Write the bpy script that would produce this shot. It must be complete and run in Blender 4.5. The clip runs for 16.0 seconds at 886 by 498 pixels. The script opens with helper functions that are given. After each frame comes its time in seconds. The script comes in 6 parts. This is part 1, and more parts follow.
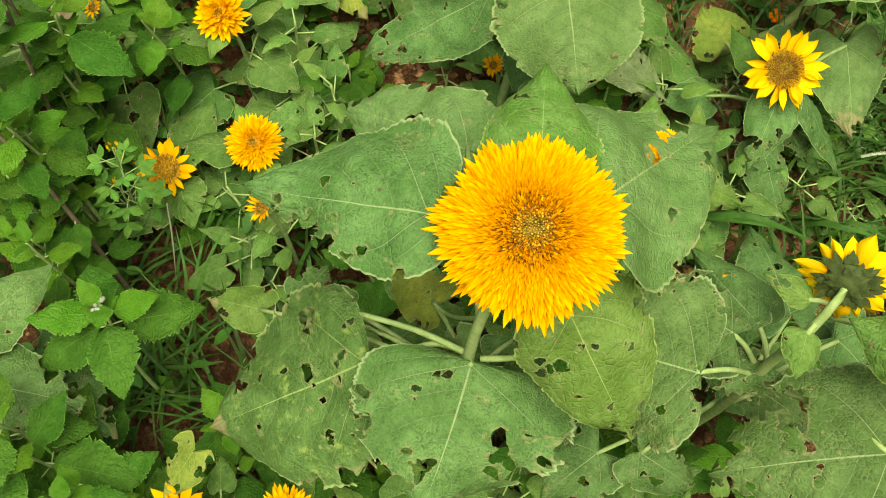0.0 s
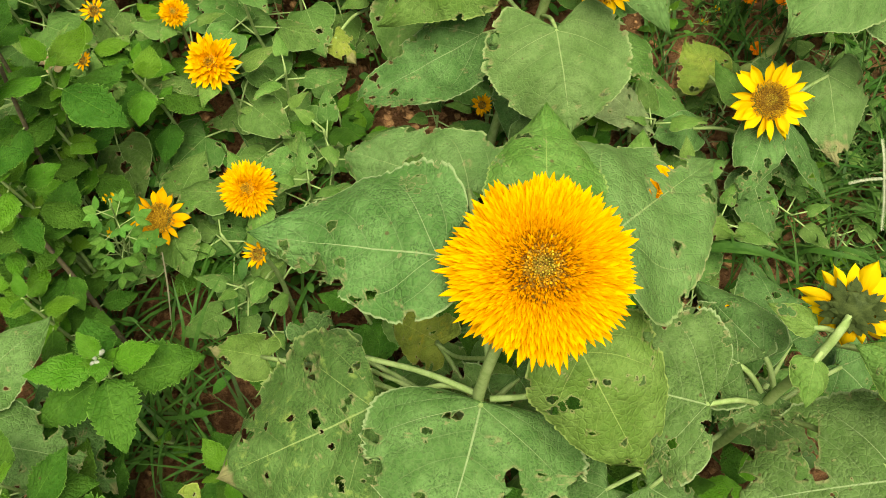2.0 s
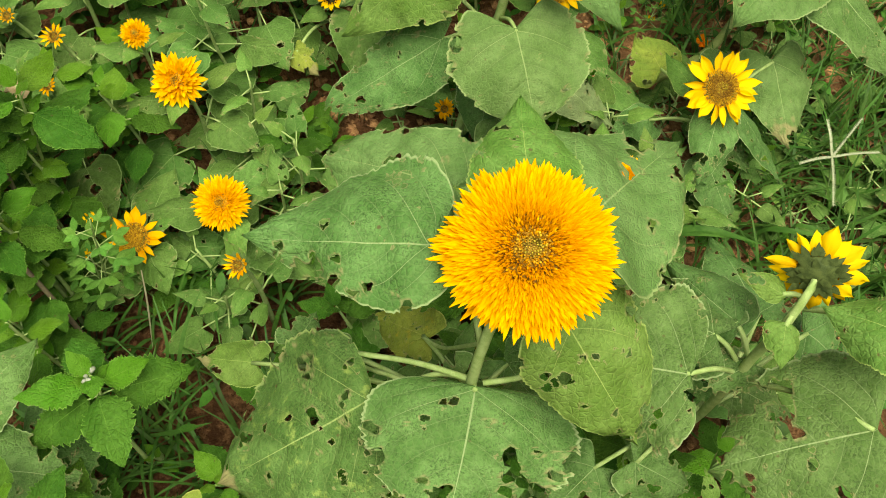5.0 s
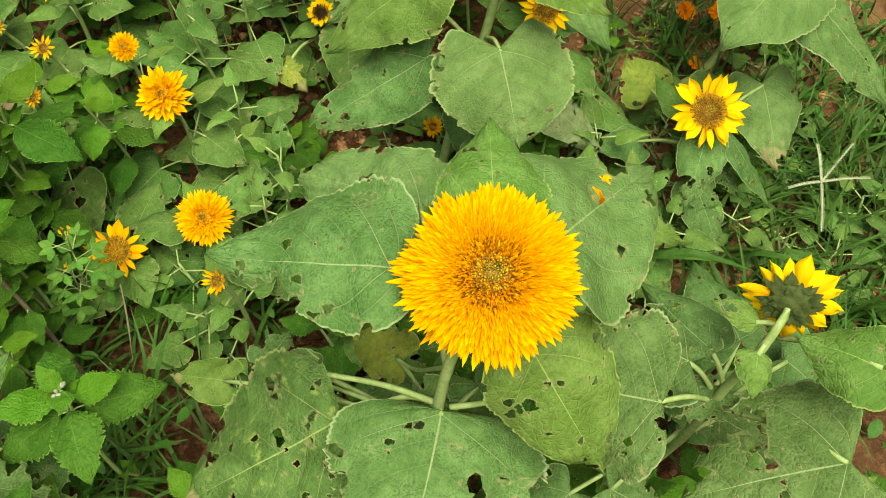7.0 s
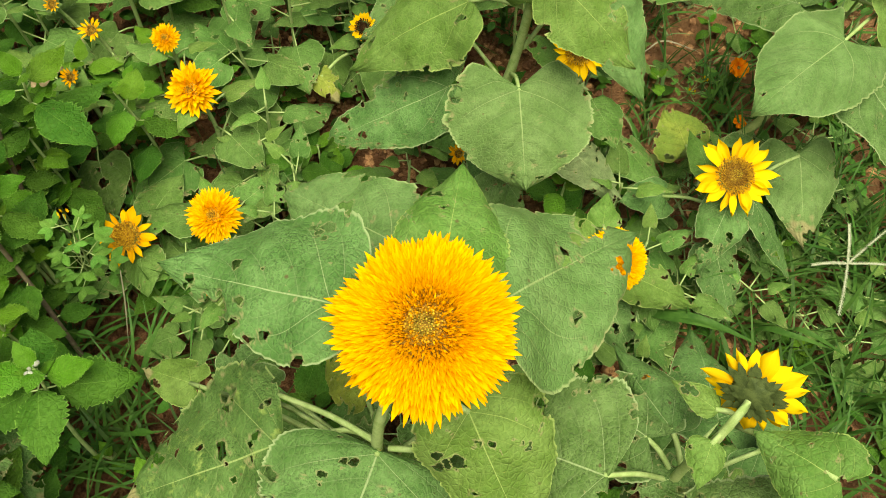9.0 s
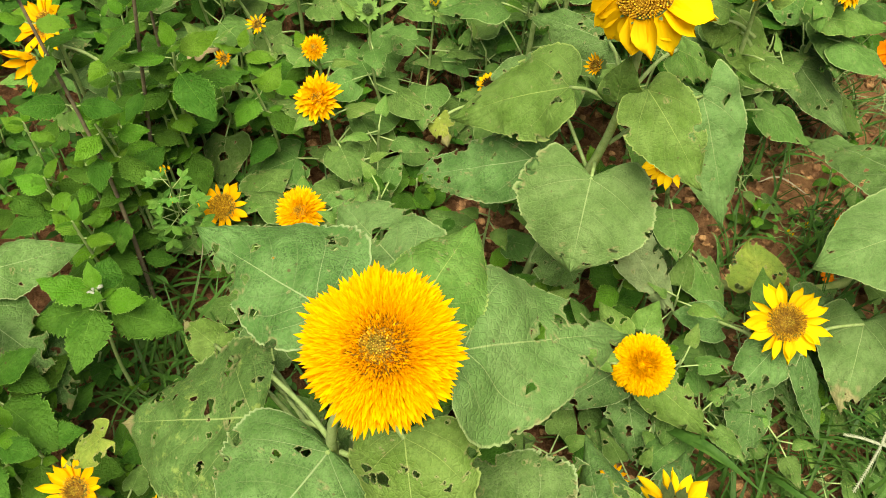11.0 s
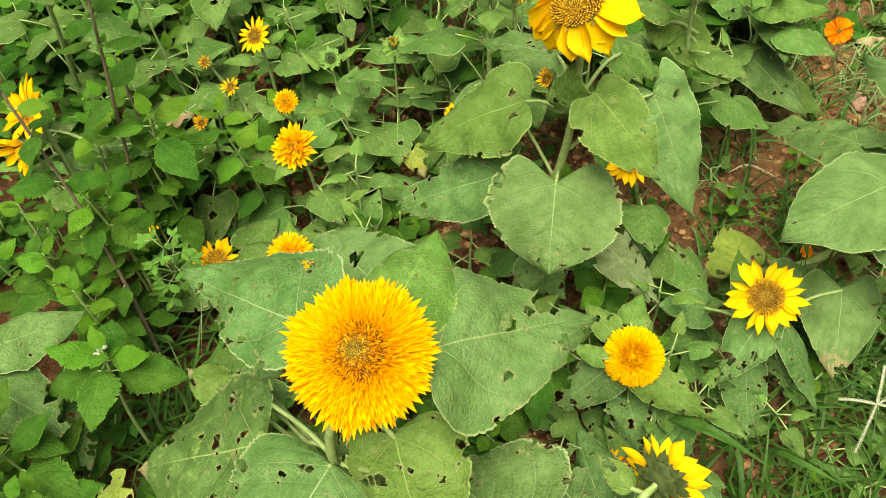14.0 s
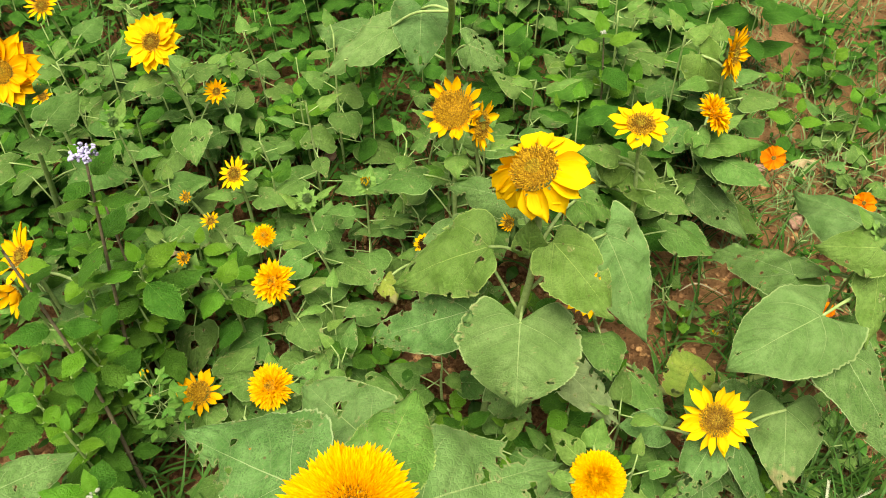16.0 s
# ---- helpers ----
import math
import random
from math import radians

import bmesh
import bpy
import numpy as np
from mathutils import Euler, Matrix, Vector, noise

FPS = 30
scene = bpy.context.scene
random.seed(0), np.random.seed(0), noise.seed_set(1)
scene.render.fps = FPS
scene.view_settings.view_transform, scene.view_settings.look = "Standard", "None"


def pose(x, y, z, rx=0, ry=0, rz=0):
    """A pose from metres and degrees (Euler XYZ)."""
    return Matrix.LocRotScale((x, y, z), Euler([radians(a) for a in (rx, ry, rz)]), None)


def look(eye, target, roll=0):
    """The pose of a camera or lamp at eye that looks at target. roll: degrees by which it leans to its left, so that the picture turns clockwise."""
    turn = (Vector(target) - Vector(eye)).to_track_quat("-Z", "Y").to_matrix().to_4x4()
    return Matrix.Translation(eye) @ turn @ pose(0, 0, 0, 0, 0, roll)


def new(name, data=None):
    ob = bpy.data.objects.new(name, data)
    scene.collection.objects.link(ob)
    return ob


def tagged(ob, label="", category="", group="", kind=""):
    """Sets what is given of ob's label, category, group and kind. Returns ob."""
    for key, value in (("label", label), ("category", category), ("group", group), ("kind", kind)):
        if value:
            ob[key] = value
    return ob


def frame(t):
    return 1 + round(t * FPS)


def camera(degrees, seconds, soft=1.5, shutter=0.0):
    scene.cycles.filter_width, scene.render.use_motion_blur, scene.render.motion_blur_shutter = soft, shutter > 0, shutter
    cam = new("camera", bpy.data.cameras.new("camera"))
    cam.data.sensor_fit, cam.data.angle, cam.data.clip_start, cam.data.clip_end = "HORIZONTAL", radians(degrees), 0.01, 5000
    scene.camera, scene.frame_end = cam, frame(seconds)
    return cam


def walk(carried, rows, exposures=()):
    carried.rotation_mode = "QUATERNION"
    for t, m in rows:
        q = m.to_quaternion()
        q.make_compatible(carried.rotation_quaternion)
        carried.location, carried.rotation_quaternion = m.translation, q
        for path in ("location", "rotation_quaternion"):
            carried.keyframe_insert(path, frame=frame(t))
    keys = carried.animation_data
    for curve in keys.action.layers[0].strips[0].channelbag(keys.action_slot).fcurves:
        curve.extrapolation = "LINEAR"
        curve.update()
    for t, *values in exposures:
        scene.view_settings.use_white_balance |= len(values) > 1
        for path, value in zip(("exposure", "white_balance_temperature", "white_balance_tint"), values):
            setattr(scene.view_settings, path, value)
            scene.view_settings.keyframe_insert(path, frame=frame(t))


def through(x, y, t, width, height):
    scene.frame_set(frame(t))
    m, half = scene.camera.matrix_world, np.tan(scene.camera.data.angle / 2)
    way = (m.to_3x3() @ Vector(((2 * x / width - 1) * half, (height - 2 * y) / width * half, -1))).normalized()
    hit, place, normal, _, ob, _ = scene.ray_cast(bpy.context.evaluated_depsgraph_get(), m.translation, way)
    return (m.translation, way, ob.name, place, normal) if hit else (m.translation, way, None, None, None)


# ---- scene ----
cam = camera(54.0, 16.0, soft=0.95)
PATH = [
    (0, (0.025, 0.019, 1.368), (0.005, 0.856, -0.448), -0.3),
    (0.5, (0.021, 0.011, 1.375), (0.019, 0.874, -0.429), 0.6),
    (1, (0.021, 0.015, 1.381), (0.028, 0.9, -0.412), 0.9),
    (1.5, (0.013, 0.012, 1.381), (0.027, 0.92, -0.401), 1.0),
    (2, (0.003, 0.021, 1.37), (0.023, 0.937, -0.408), 0.1),
    (2.5, (-0.004, 0.019, 1.356), (0.029, 0.929, -0.425), -3.1),
    (3, (-0.019, 0.018, 1.38), (0.038, 0.923, -0.402), -2.1),
    (3.5, (-0.036, 0.02, 1.383), (0.042, 0.921, -0.401), -0.5),
    (4, (-0.033, 0.013, 1.391), (0.062, 0.921, -0.388), 0.6),
    (6.3, (-0.023, -0.028, 1.39), (0.118, 0.931, -0.36), 2.6),
    (6.5, (-0.019, -0.021, 1.391), (0.117, 0.939, -0.359), 2.3),
    (7, (0.01, -0.003, 1.386), (0.12, 0.963, -0.362), 2.1),
    (7.5, (0.023, 0.019, 1.388), (0.086, 0.995, -0.356), 1.7),
    (8, (0.036, 0.032, 1.39), (0.066, 1.012, -0.353), 1.1),
    (8.2, (0.042, 0.03, 1.388), (0.062, 1.013, -0.354), 0.9),
    (10.3, (0.242, 0.034, 1.435), (-0.042, 1.007, -0.289), 5.3),
    (10.5, (0.247, 0.036, 1.452), (-0.089, 1.024, -0.254), 5.2),
    (11, (0.254, 0.015, 1.459), (-0.122, 1.029, -0.224), 4.3),
    (11.5, (0.258, 0.005, 1.462), (-0.17, 1.038, -0.196), 2.7),
    (12, (0.257, -0.01, 1.464), (-0.197, 1.036, -0.18), 1.9),
    (12.5, (0.258, -0.022, 1.467), (-0.209, 1.028, -0.171), 1.5),
    (13, (0.293, -0.034, 1.46), (-0.175, 1.024, -0.171), -1.1),
    (13.5, (0.31, -0.038, 1.455), (-0.142, 1.031, -0.174), -3.4),
    (14, (0.324, -0.031, 1.485), (-0.111, 1.056, -0.137), -4.5),
    (14.5, (0.342, -0.021, 1.542), (-0.082, 1.133, -0.035), -3.9),
    (15, (0.341, -0.018, 1.609), (-0.063, 1.194, 0.071), -3.0),
    (15.5, (0.334, -0.028, 1.632), (-0.053, 1.204, 0.105), -2.6),
    (16, (0.311, -0.022, 1.635), (-0.079, 1.224, 0.12), -2.2),
]
walk(cam, [(t, look(eye, target, roll)) for t, eye, target, roll in PATH], exposures=[(0.0, 0.78, 6900, 4.5), (8.0, 0.82, 6900, 6), (11.0, 0.95, 6900, 9.5), (16.0, 1.01, 6850, 8)])

# ---- light ----
world = bpy.data.worlds.new("overcast_sky")
scene.world = world
world.use_nodes = True
wn, wl = world.node_tree.nodes, world.node_tree.links
sky = wn.new("ShaderNodeTexSky")
sky.sky_type = "NISHITA"
sky.sun_disc = False
sky.sun_elevation, sky.sun_rotation = radians(74), radians(168)
sky.dust_density, sky.air_density, sky.ozone_density = 6.0, 1.0, 0.6
wl.new(sky.outputs["Color"], wn["Background"].inputs["Color"])
wn["Background"].inputs["Strength"].default_value = 0.042
sun_data = bpy.data.lights.new("sun", "SUN")
sun_data.energy, sun_data.angle, sun_data.color = 3.65, radians(48), (1.0, 0.96, 0.88)
sun = new("sun", sun_data)
sun.matrix_world = look((0.3, -1.1, 5.0), (0, 0.3, 0))


# ---- materials ----
def material(name):
    m = bpy.data.materials.new(name)
    m.use_nodes = True
    return m, m.node_tree.nodes, m.node_tree.links, m.node_tree.nodes["Principled BSDF"]


def math_node(n, l, op, a, b=None, c=None):
    q = n.new("ShaderNodeMath")
    q.operation = op
    for k, v in enumerate((a, b, c)):
        if v is None:
            continue
        if isinstance(v, (int, float)):
            q.inputs[k].default_value = v
        else:
            l.new(v, q.inputs[k])
    return q.outputs[0]


def mix_node(n, l, fac, a, b, mode="MIX"):
    q = n.new("ShaderNodeMix")
    q.data_type, q.blend_type = "RGBA", mode
    for k, v in ((0, fac), (6, a), (7, b)):
        if isinstance(v, (int, float)):
            q.inputs[k].default_value = v
        elif isinstance(v, tuple):
            q.inputs[k].default_value = (*v, 1)
        else:
            l.new(v, q.inputs[k])
    return q.outputs[2]


def noise_node(n, l, vec, scale, detail=3.0, rough=0.55):
    q = n.new("ShaderNodeTexNoise")
    q.inputs["Scale"].default_value, q.inputs["Detail"].default_value = scale, detail
    q.inputs["Roughness"].default_value = rough
    if vec is not None:
        l.new(vec, q.inputs["Vector"])
    return q.outputs["Fac"]


def ramp_node(n, l, fac, lo, hi):
    q = n.new("ShaderNodeMapRange")
    q.interpolation_type = "SMOOTHSTEP"
    q.inputs["From Min"].default_value, q.inputs["From Max"].default_value = lo, hi
    l.new(fac, q.inputs["Value"])
    return q.outputs["Result"]


def leaf_material(name, dark, light, vein, yellow=(0.42, 0.40, 0.05), yellow_at=0.72, veins=6.0, through=0.08, rough=0.52, quilt=0.30, eaten=0.565, grain=0.35):
    """A leaf: two greens in blotches, paler ribs that follow the blade, yellow blemishes, brown rims where it is eaten."""
    m, n, l, b = material(name)
    at = n.new("ShaderNodeAttribute")
    at.attribute_name = "blade"
    sep = n.new("ShaderNodeSeparateXYZ")
    l.new(at.outputs["Vector"], sep.inputs[0])
    u, v, wear = sep.outputs[0], sep.outputs[1], sep.outputs[2]
    info = n.new("ShaderNodeObjectInfo")
    geo = n.new("ShaderNodeTexCoord")
    place = n.new("ShaderNodeVectorMath")
    place.operation = "ADD"
    off = math_node(n, l, "MULTIPLY", info.outputs["Random"], 37.0)
    l.new(geo.outputs["Object"], place.inputs[0])
    l.new(off, place.inputs[1])
    pos = place.outputs[0]
    side = math_node(n, l, "ABSOLUTE", v)
    # ribs
    taper = math_node(n, l, "DIVIDE", side, math_node(n, l, "SUBTRACT", 1.12, u))
    mid = math_node(n, l, "SUBTRACT", 1.0, ramp_node(n, l, taper, 0.005, 0.016))
    lean = math_node(n, l, "SUBTRACT", u, math_node(n, l, "MULTIPLY", math_node(n, l, "POWER", side, 1.25), 0.46))
    k = math_node(n, l, "MULTIPLY", math_node(n, l, "ADD", math_node(n, l, "ADD", lean, 0.063), math_node(n, l, "MULTIPLY", v, 0.02)), veins)
    fr = math_node(n, l, "ABSOLUTE", math_node(n, l, "SUBTRACT", math_node(n, l, "FRACT", k), 0.5))
    thin = math_node(n, l, "SUBTRACT", 1.0, ramp_node(n, l, fr, 0.004, 0.028))
    fade = math_node(n, l, "SUBTRACT", 1.0, ramp_node(n, l, side, 0.35, 0.98))
    low = math_node(n, l, "SUBTRACT", 1.0, ramp_node(n, l, lean, 0.07, 0.12))
    thin = math_node(n, l, "MULTIPLY", thin, math_node(n, l, "MULTIPLY", fade, math_node(n, l, "ADD", 0.26, math_node(n, l, "MULTIPLY", low, 0.62))))
    rib = math_node(n, l, "MAXIMUM", mid, thin)
    big = noise_node(n, l, pos, 26.0, 3.0)
    fine = noise_node(n, l, pos, 400.0, 4.0, 0.75)
    c = mix_node(n, l, ramp_node(n, l, big, 0.36, 0.64), dark, light)
    patch = ramp_node(n, l, noise_node(n, l, pos, 38.0, 3.0, 0.6), 0.40, 0.62)
    speck = math_node(n, l, "MULTIPLY", ramp_node(n, l, fine, 0.46, 0.62), math_node(n, l, "ADD", 0.35 * grain, math_node(n, l, "MULTIPLY", patch, grain)))
    c = mix_node(n, l, speck, c, tuple(0.36 * x for x in dark), "MIX")
    # shade of the furrows along the side veins, mixed into the green
    c = mix_node(n, l, math_node(n, l, "MULTIPLY", math_node(n, l, "SUBTRACT", 1.0, ramp_node(n, l, fr, 0.0, 0.30)), 0.2), c, tuple(0.45 * x for x in dark))
    blot = noise_node(n, l, pos, 95.0, 4.0, 0.7)
    c = mix_node(n, l, math_node(n, l, "MULTIPLY", ramp_node(n, l, blot, 0.46, 0.66), 0.3), c, tuple(0.5 * x for x in dark))
    hue = n.new("ShaderNodeHueSaturation")
    l.new(c, hue.inputs["Color"])
    l.new(math_node(n, l, "ADD", 0.487, math_node(n, l, "MULTIPLY", info.outputs["Random"], 0.024)), hue.inputs["Hue"])
    l.new(math_node(n, l, "ADD", 0.90, math_node(n, l, "MULTIPLY", math_node(n, l, "FRACT", math_node(n, l, "MULTIPLY", info.outputs["Random"], 7.31)), 0.28)), hue.inputs["Value"])
    cell = n.new("ShaderNodeTexVoronoi")
    cell.feature = "DISTANCE_TO_EDGE"
    cell.inputs["Scale"].default_value = 150.0
    l.new(pos, cell.inputs["Vector"])
    net = ramp_node(n, l, cell.outputs["Distance"], 0.0, 0.16)
    c = mix_node(n, l, math_node(n, l, "MULTIPLY", math_node(n, l, "SUBTRACT", 1.0, net), 0.09), hue.outputs[0], vein)
    c = mix_node(n, l, math_node(n, l, "MULTIPLY", rib, 0.8), c, vein)
    rim = math_node(n, l, "MULTIPLY", ramp_node(n, l, side, 0.962, 0.985), 0.8)
    c = mix_node(n, l, rim, c, vein)
    dots = n.new("ShaderNodeTexVoronoi")
    dots.inputs["Scale"].default_value = 75.0
    l.new(pos, dots.inputs["Vector"])
    rare = ramp_node(n, l, noise_node(n, l, pos, 60.0, 2.0), 0.55, 0.68)
    speckle = math_node(n, l, "MULTIPLY", math_node(n, l, "SUBTRACT", 1.0, ramp_node(n, l, dots.outputs["Distance"], 0.08, 0.2)), rare)
    c = mix_node(n, l, math_node(n, l, "MULTIPLY", speckle, 0.8), c, (0.10, 0.075, 0.03))
    warp = n.new("ShaderNodeTexNoise")
    warp.inputs["Scale"].default_value, warp.inputs["Detail"].default_value = 170.0, 3.0
    l.new(pos, warp.inputs["Vector"])
    shift = n.new("ShaderNodeVectorMath")
    shift.operation = "MULTIPLY_ADD"
    l.new(warp.outputs["Color"], shift.inputs[0])
    shift.inputs[1].default_value = (0.010, 0.010, 0.010)
    l.new(pos, shift.inputs[2])
    bite = n.new("ShaderNodeTexVoronoi")
    bite.inputs["Scale"].default_value = 62.0
    l.new(shift.outputs[0], bite.inputs["Vector"])
    zone = ramp_node(n, l, noise_node(n, l, pos, 17.0, 2.0), eaten - 0.10, eaten + 0.10)
    size = math_node(n, l, "MULTIPLY", zone, math_node(n, l, "MULTIPLY", bite.outputs["Color"], 0.62))
    gone = math_node(n, l, "LESS_THAN", bite.outputs["Distance"], math_node(n, l, "SUBTRACT", size, 0.07))
    halo = math_node(n, l, "LESS_THAN", bite.outputs["Distance"], size)
    c = mix_node(n, l, math_node(n, l, "MULTIPLY", halo, 0.6), c, (0.27, 0.27, 0.11))
    spot = noise_node(n, l, pos, 48.0, 5.0, 0.65)
    c = mix_node(n, l, math_node(n, l, "MULTIPLY", ramp_node(n, l, spot, yellow_at, yellow_at + 0.16), 0.6), c, yellow)
    c = mix_node(n, l, math_node(n, l, "MULTIPLY", wear, 0.75), c, (0.31, 0.27, 0.12))
    l.new(c, b.inputs["Base Color"])
    b.inputs["Roughness"].default_value = rough
    b.inputs["Specular IOR Level"].default_value = 0.07
    h = math_node(n, l, "ADD", math_node(n, l, "MULTIPLY", net, 0.5), math_node(n, l, "MULTIPLY", fr, 0.55))
    h = math_node(n, l, "ADD", h, math_node(n, l, "MULTIPLY", fine, 0.6))
    h = math_node(n, l, "ADD", h, math_node(n, l, "MULTIPLY", blot, 1.6))
    bump = n.new("ShaderNodeBump")
    bump.inputs["Strength"].default_value, bump.inputs["Distance"].default_value = quilt * 1.8, 0.0028
    l.new(h, bump.inputs["Height"])
    l.new(bump.outputs[0], b.inputs["Normal"])
    tr = n.new("ShaderNodeBsdfTranslucent")
    warm = mix_node(n, l, 1.0, c, (1.0, 1.15, 0.45), "MULTIPLY")
    l.new(warm, tr.inputs["Color"])
    mx = n.new("ShaderNodeMixShader")
    mx.inputs[0].default_value = through
    l.new(b.outputs[0], mx.inputs[1])
    l.new(tr.outputs[0], mx.inputs[2])
    hole = n.new("ShaderNodeMixShader")
    l.new(gone, hole.inputs[0])
    l.new(mx.outputs[0], hole.inputs[1])
    l.new(n.new("ShaderNodeBsdfTransparent").outputs[0], hole.inputs[2])
    l.new(hole.outputs[0], n["Material Output"].inputs["Surface"])
    return m


def plain_material(name, a, b2, scale=60.0, rough=0.6, bump=0.3, dist=0.002, through=0.0, island=0.0):
    """Two tones in noise at two scales, with relief."""
    m, n, l, b = material(name)
    geo = n.new("ShaderNodeTexCoord")
    big = noise_node(n, l, geo.outputs["Object"], scale, 4.0)
    fine = noise_node(n, l, geo.outputs["Object"], scale * 9, 3.0)
    f = math_node(n, l, "ADD", math_node(n, l, "MULTIPLY", big, 0.65), math_node(n, l, "MULTIPLY", fine, 0.35))
    c = mix_node(n, l, ramp_node(n, l, f, 0.36, 0.64), a, b2)
    if island:
        g = n.new("ShaderNodeNewGeometry")
        hue = n.new("ShaderNodeHueSaturation")
        l.new(c, hue.inputs["Color"])
        l.new(math_node(n, l, "ADD", 1 - island, math_node(n, l, "MULTIPLY", g.outputs["Random Per Island"], 2 * island)), hue.inputs["Value"])
        l.new(math_node(n, l, "ADD", 0.49, math_node(n, l, "MULTIPLY", g.outputs["Random Per Island"], 0.02)), hue.inputs["Hue"])
        c = hue.outputs[0]
    l.new(c, b.inputs["Base Color"])
    b.inputs["Roughness"].default_value = rough
    b.inputs["Specular IOR Level"].default_value = 0.12
    bp = n.new("ShaderNodeBump")
    bp.inputs["Strength"].default_value, bp.inputs["Distance"].default_value = bump, dist
    l.new(f, bp.inputs["Height"])
    l.new(bp.outputs[0], b.inputs["Normal"])
    if through:
        tr = n.new("ShaderNodeBsdfTranslucent")
        l.new(c, tr.inputs["Color"])
        mx = n.new("ShaderNodeMixShader")
        mx.inputs[0].default_value = through
        l.new(b.outputs[0], mx.inputs[1])
        l.new(tr.outputs[0], mx.inputs[2])
        l.new(mx.outputs[0], n["Material Output"].inputs["Surface"])
    return m


def petal_material(name, root, tip, through=0.3):
    """A ray petal: deeper at its root, streaked along its length."""
    m, n, l, b = material(name)
    at = n.new("ShaderNodeAttribute")
    at.attribute_name = "blade"
    sep = n.new("ShaderNodeSeparateXYZ")
    l.new(at.outputs["Vector"], sep.inputs[0])
    g = n.new("ShaderNodeNewGeometry")
    info = n.new("ShaderNodeObjectInfo")
    r = math_node(n, l, "FRACT", math_node(n, l, "ADD", g.outputs["Random Per Island"], info.outputs["Random"]))
    streak = n.new("ShaderNodeCombineXYZ")
    l.new(math_node(n, l, "MULTIPLY", sep.outputs[0], 1.5), streak.inputs[0])
    l.new(math_node(n, l, "MULTIPLY", sep.outputs[1], 5.0), streak.inputs[1])
    l.new(math_node(n, l, "MULTIPLY", r, 50.0), streak.inputs[2])
    s = noise_node(n, l, streak.outputs[0], 1.6, 3.0)
    f = math_node(n, l, "ADD", sep.outputs[0], math_node(n, l, "MULTIPLY", math_node(n, l, "SUBTRACT", s, 0.5), 0.9))
    c = mix_node(n, l, ramp_node(n, l, f, 0.0, 0.62), root, tip)
    hue = n.new("ShaderNodeHueSaturation")
    l.new(c, hue.inputs["Color"])
    l.new(math_node(n, l, "ADD", 0.86, math_node(n, l, "MULTIPLY", r, 0.22)), hue.inputs["Value"])
    l.new(math_node(n, l, "ADD", 0.493, math_node(n, l, "MULTIPLY", r, 0.012)), hue.inputs["Hue"])
    c = hue.outputs[0]
    l.new(c, b.inputs["Base Color"])
    b.inputs["Roughness"].default_value = 0.75
    b.inputs["Specular IOR Level"].default_value = 0.06
    bp = n.new("ShaderNodeBump")
    bp.inputs["Strength"].default_value, bp.inputs["Distance"].default_value = 0.35, 0.001
    l.new(s, bp.inputs["Height"])
    l.new(bp.outputs[0], b.inputs["Normal"])
    tr = n.new("ShaderNodeBsdfTranslucent")
    l.new(c, tr.inputs["Color"])
    mx = n.new("ShaderNodeMixShader")
    mx.inputs[0].default_value = through
    l.new(b.outputs[0], mx.inputs[1])
    l.new(tr.outputs[0], mx.inputs[2])
    l.new(mx.outputs[0], n["Material Output"].inputs["Surface"])
    return m


def soil_material():
    m, n, l, b = material("red_soil")
    geo = n.new("ShaderNodeTexCoord")
    p = geo.outputs["Object"]
    a = noise_node(n, l, p, 3.5, 5.0)
    q = noise_node(n, l, p, 55.0, 5.0, 0.65)
    f = noise_node(n, l, p, 380.0, 3.0, 0.7)
    c = mix_node(n, l, ramp_node(n, l, a, 0.35, 0.65), (0.100, 0.047, 0.020), (0.215, 0.105, 0.043))
    c = mix_node(n, l, ramp_node(n, l, q, 0.42, 0.68), c, (0.34, 0.176, 0.074))
    c = mix_node(n, l, math_node(n, l, "MULTIPLY", ramp_node(n, l, f, 0.45, 0.75), 0.5), c, (0.05, 0.025, 0.012))
    # shade in the hollows between crumbs, put into the soil colour
    crevice = noise_node(n, l, p, 130.0, 4.0, 0.7)
    c = mix_node(n, l, math_node(n, l, "MULTIPLY", ramp_node(n, l, crevice, 0.50, 0.66), 0.6), c, (0.045, 0.020, 0.009))
    # drier trodden earth along the bed's edge, paler: its sunlit look is coloured in
    xyz = n.new("ShaderNodeSeparateXYZ")
    l.new(p, xyz.inputs[0])
    edge = math_node(n, l, "ADD", math_node(n, l, "ADD", math_node(n, l, "MULTIPLY", xyz.outputs[0], 0.8), math_node(n, l, "MULTIPLY", xyz.outputs[1], 0.5)), math_node(n, l, "MULTIPLY", a, 1.1))
    dry = ramp_node(n, l, edge, 0.95, 1.90)
    c = mix_node(n, l, math_node(n, l, "MULTIPLY", dry, 0.62), c, (0.50, 0.275, 0.115))
    l.new(c, b.inputs["Base Color"])
    b.inputs["Roughness"].default_value = 0.95
    b.inputs["Specular IOR Level"].default_value = 0.05
    h = math_node(n, l, "ADD", math_node(n, l, "SUBTRACT", math_node(n, l, "MULTIPLY", q, 1.0), math_node(n, l, "MULTIPLY", crevice, 0.5)), math_node(n, l, "MULTIPLY", f, 0.35))
    bp = n.new("ShaderNodeBump")
    bp.inputs["Strength"].default_value, bp.inputs["Distance"].default_value = 1.0, 0.028
    l.new(h, bp.inputs["Height"])
    l.new(bp.outputs[0], b.inputs["Normal"])
    return m


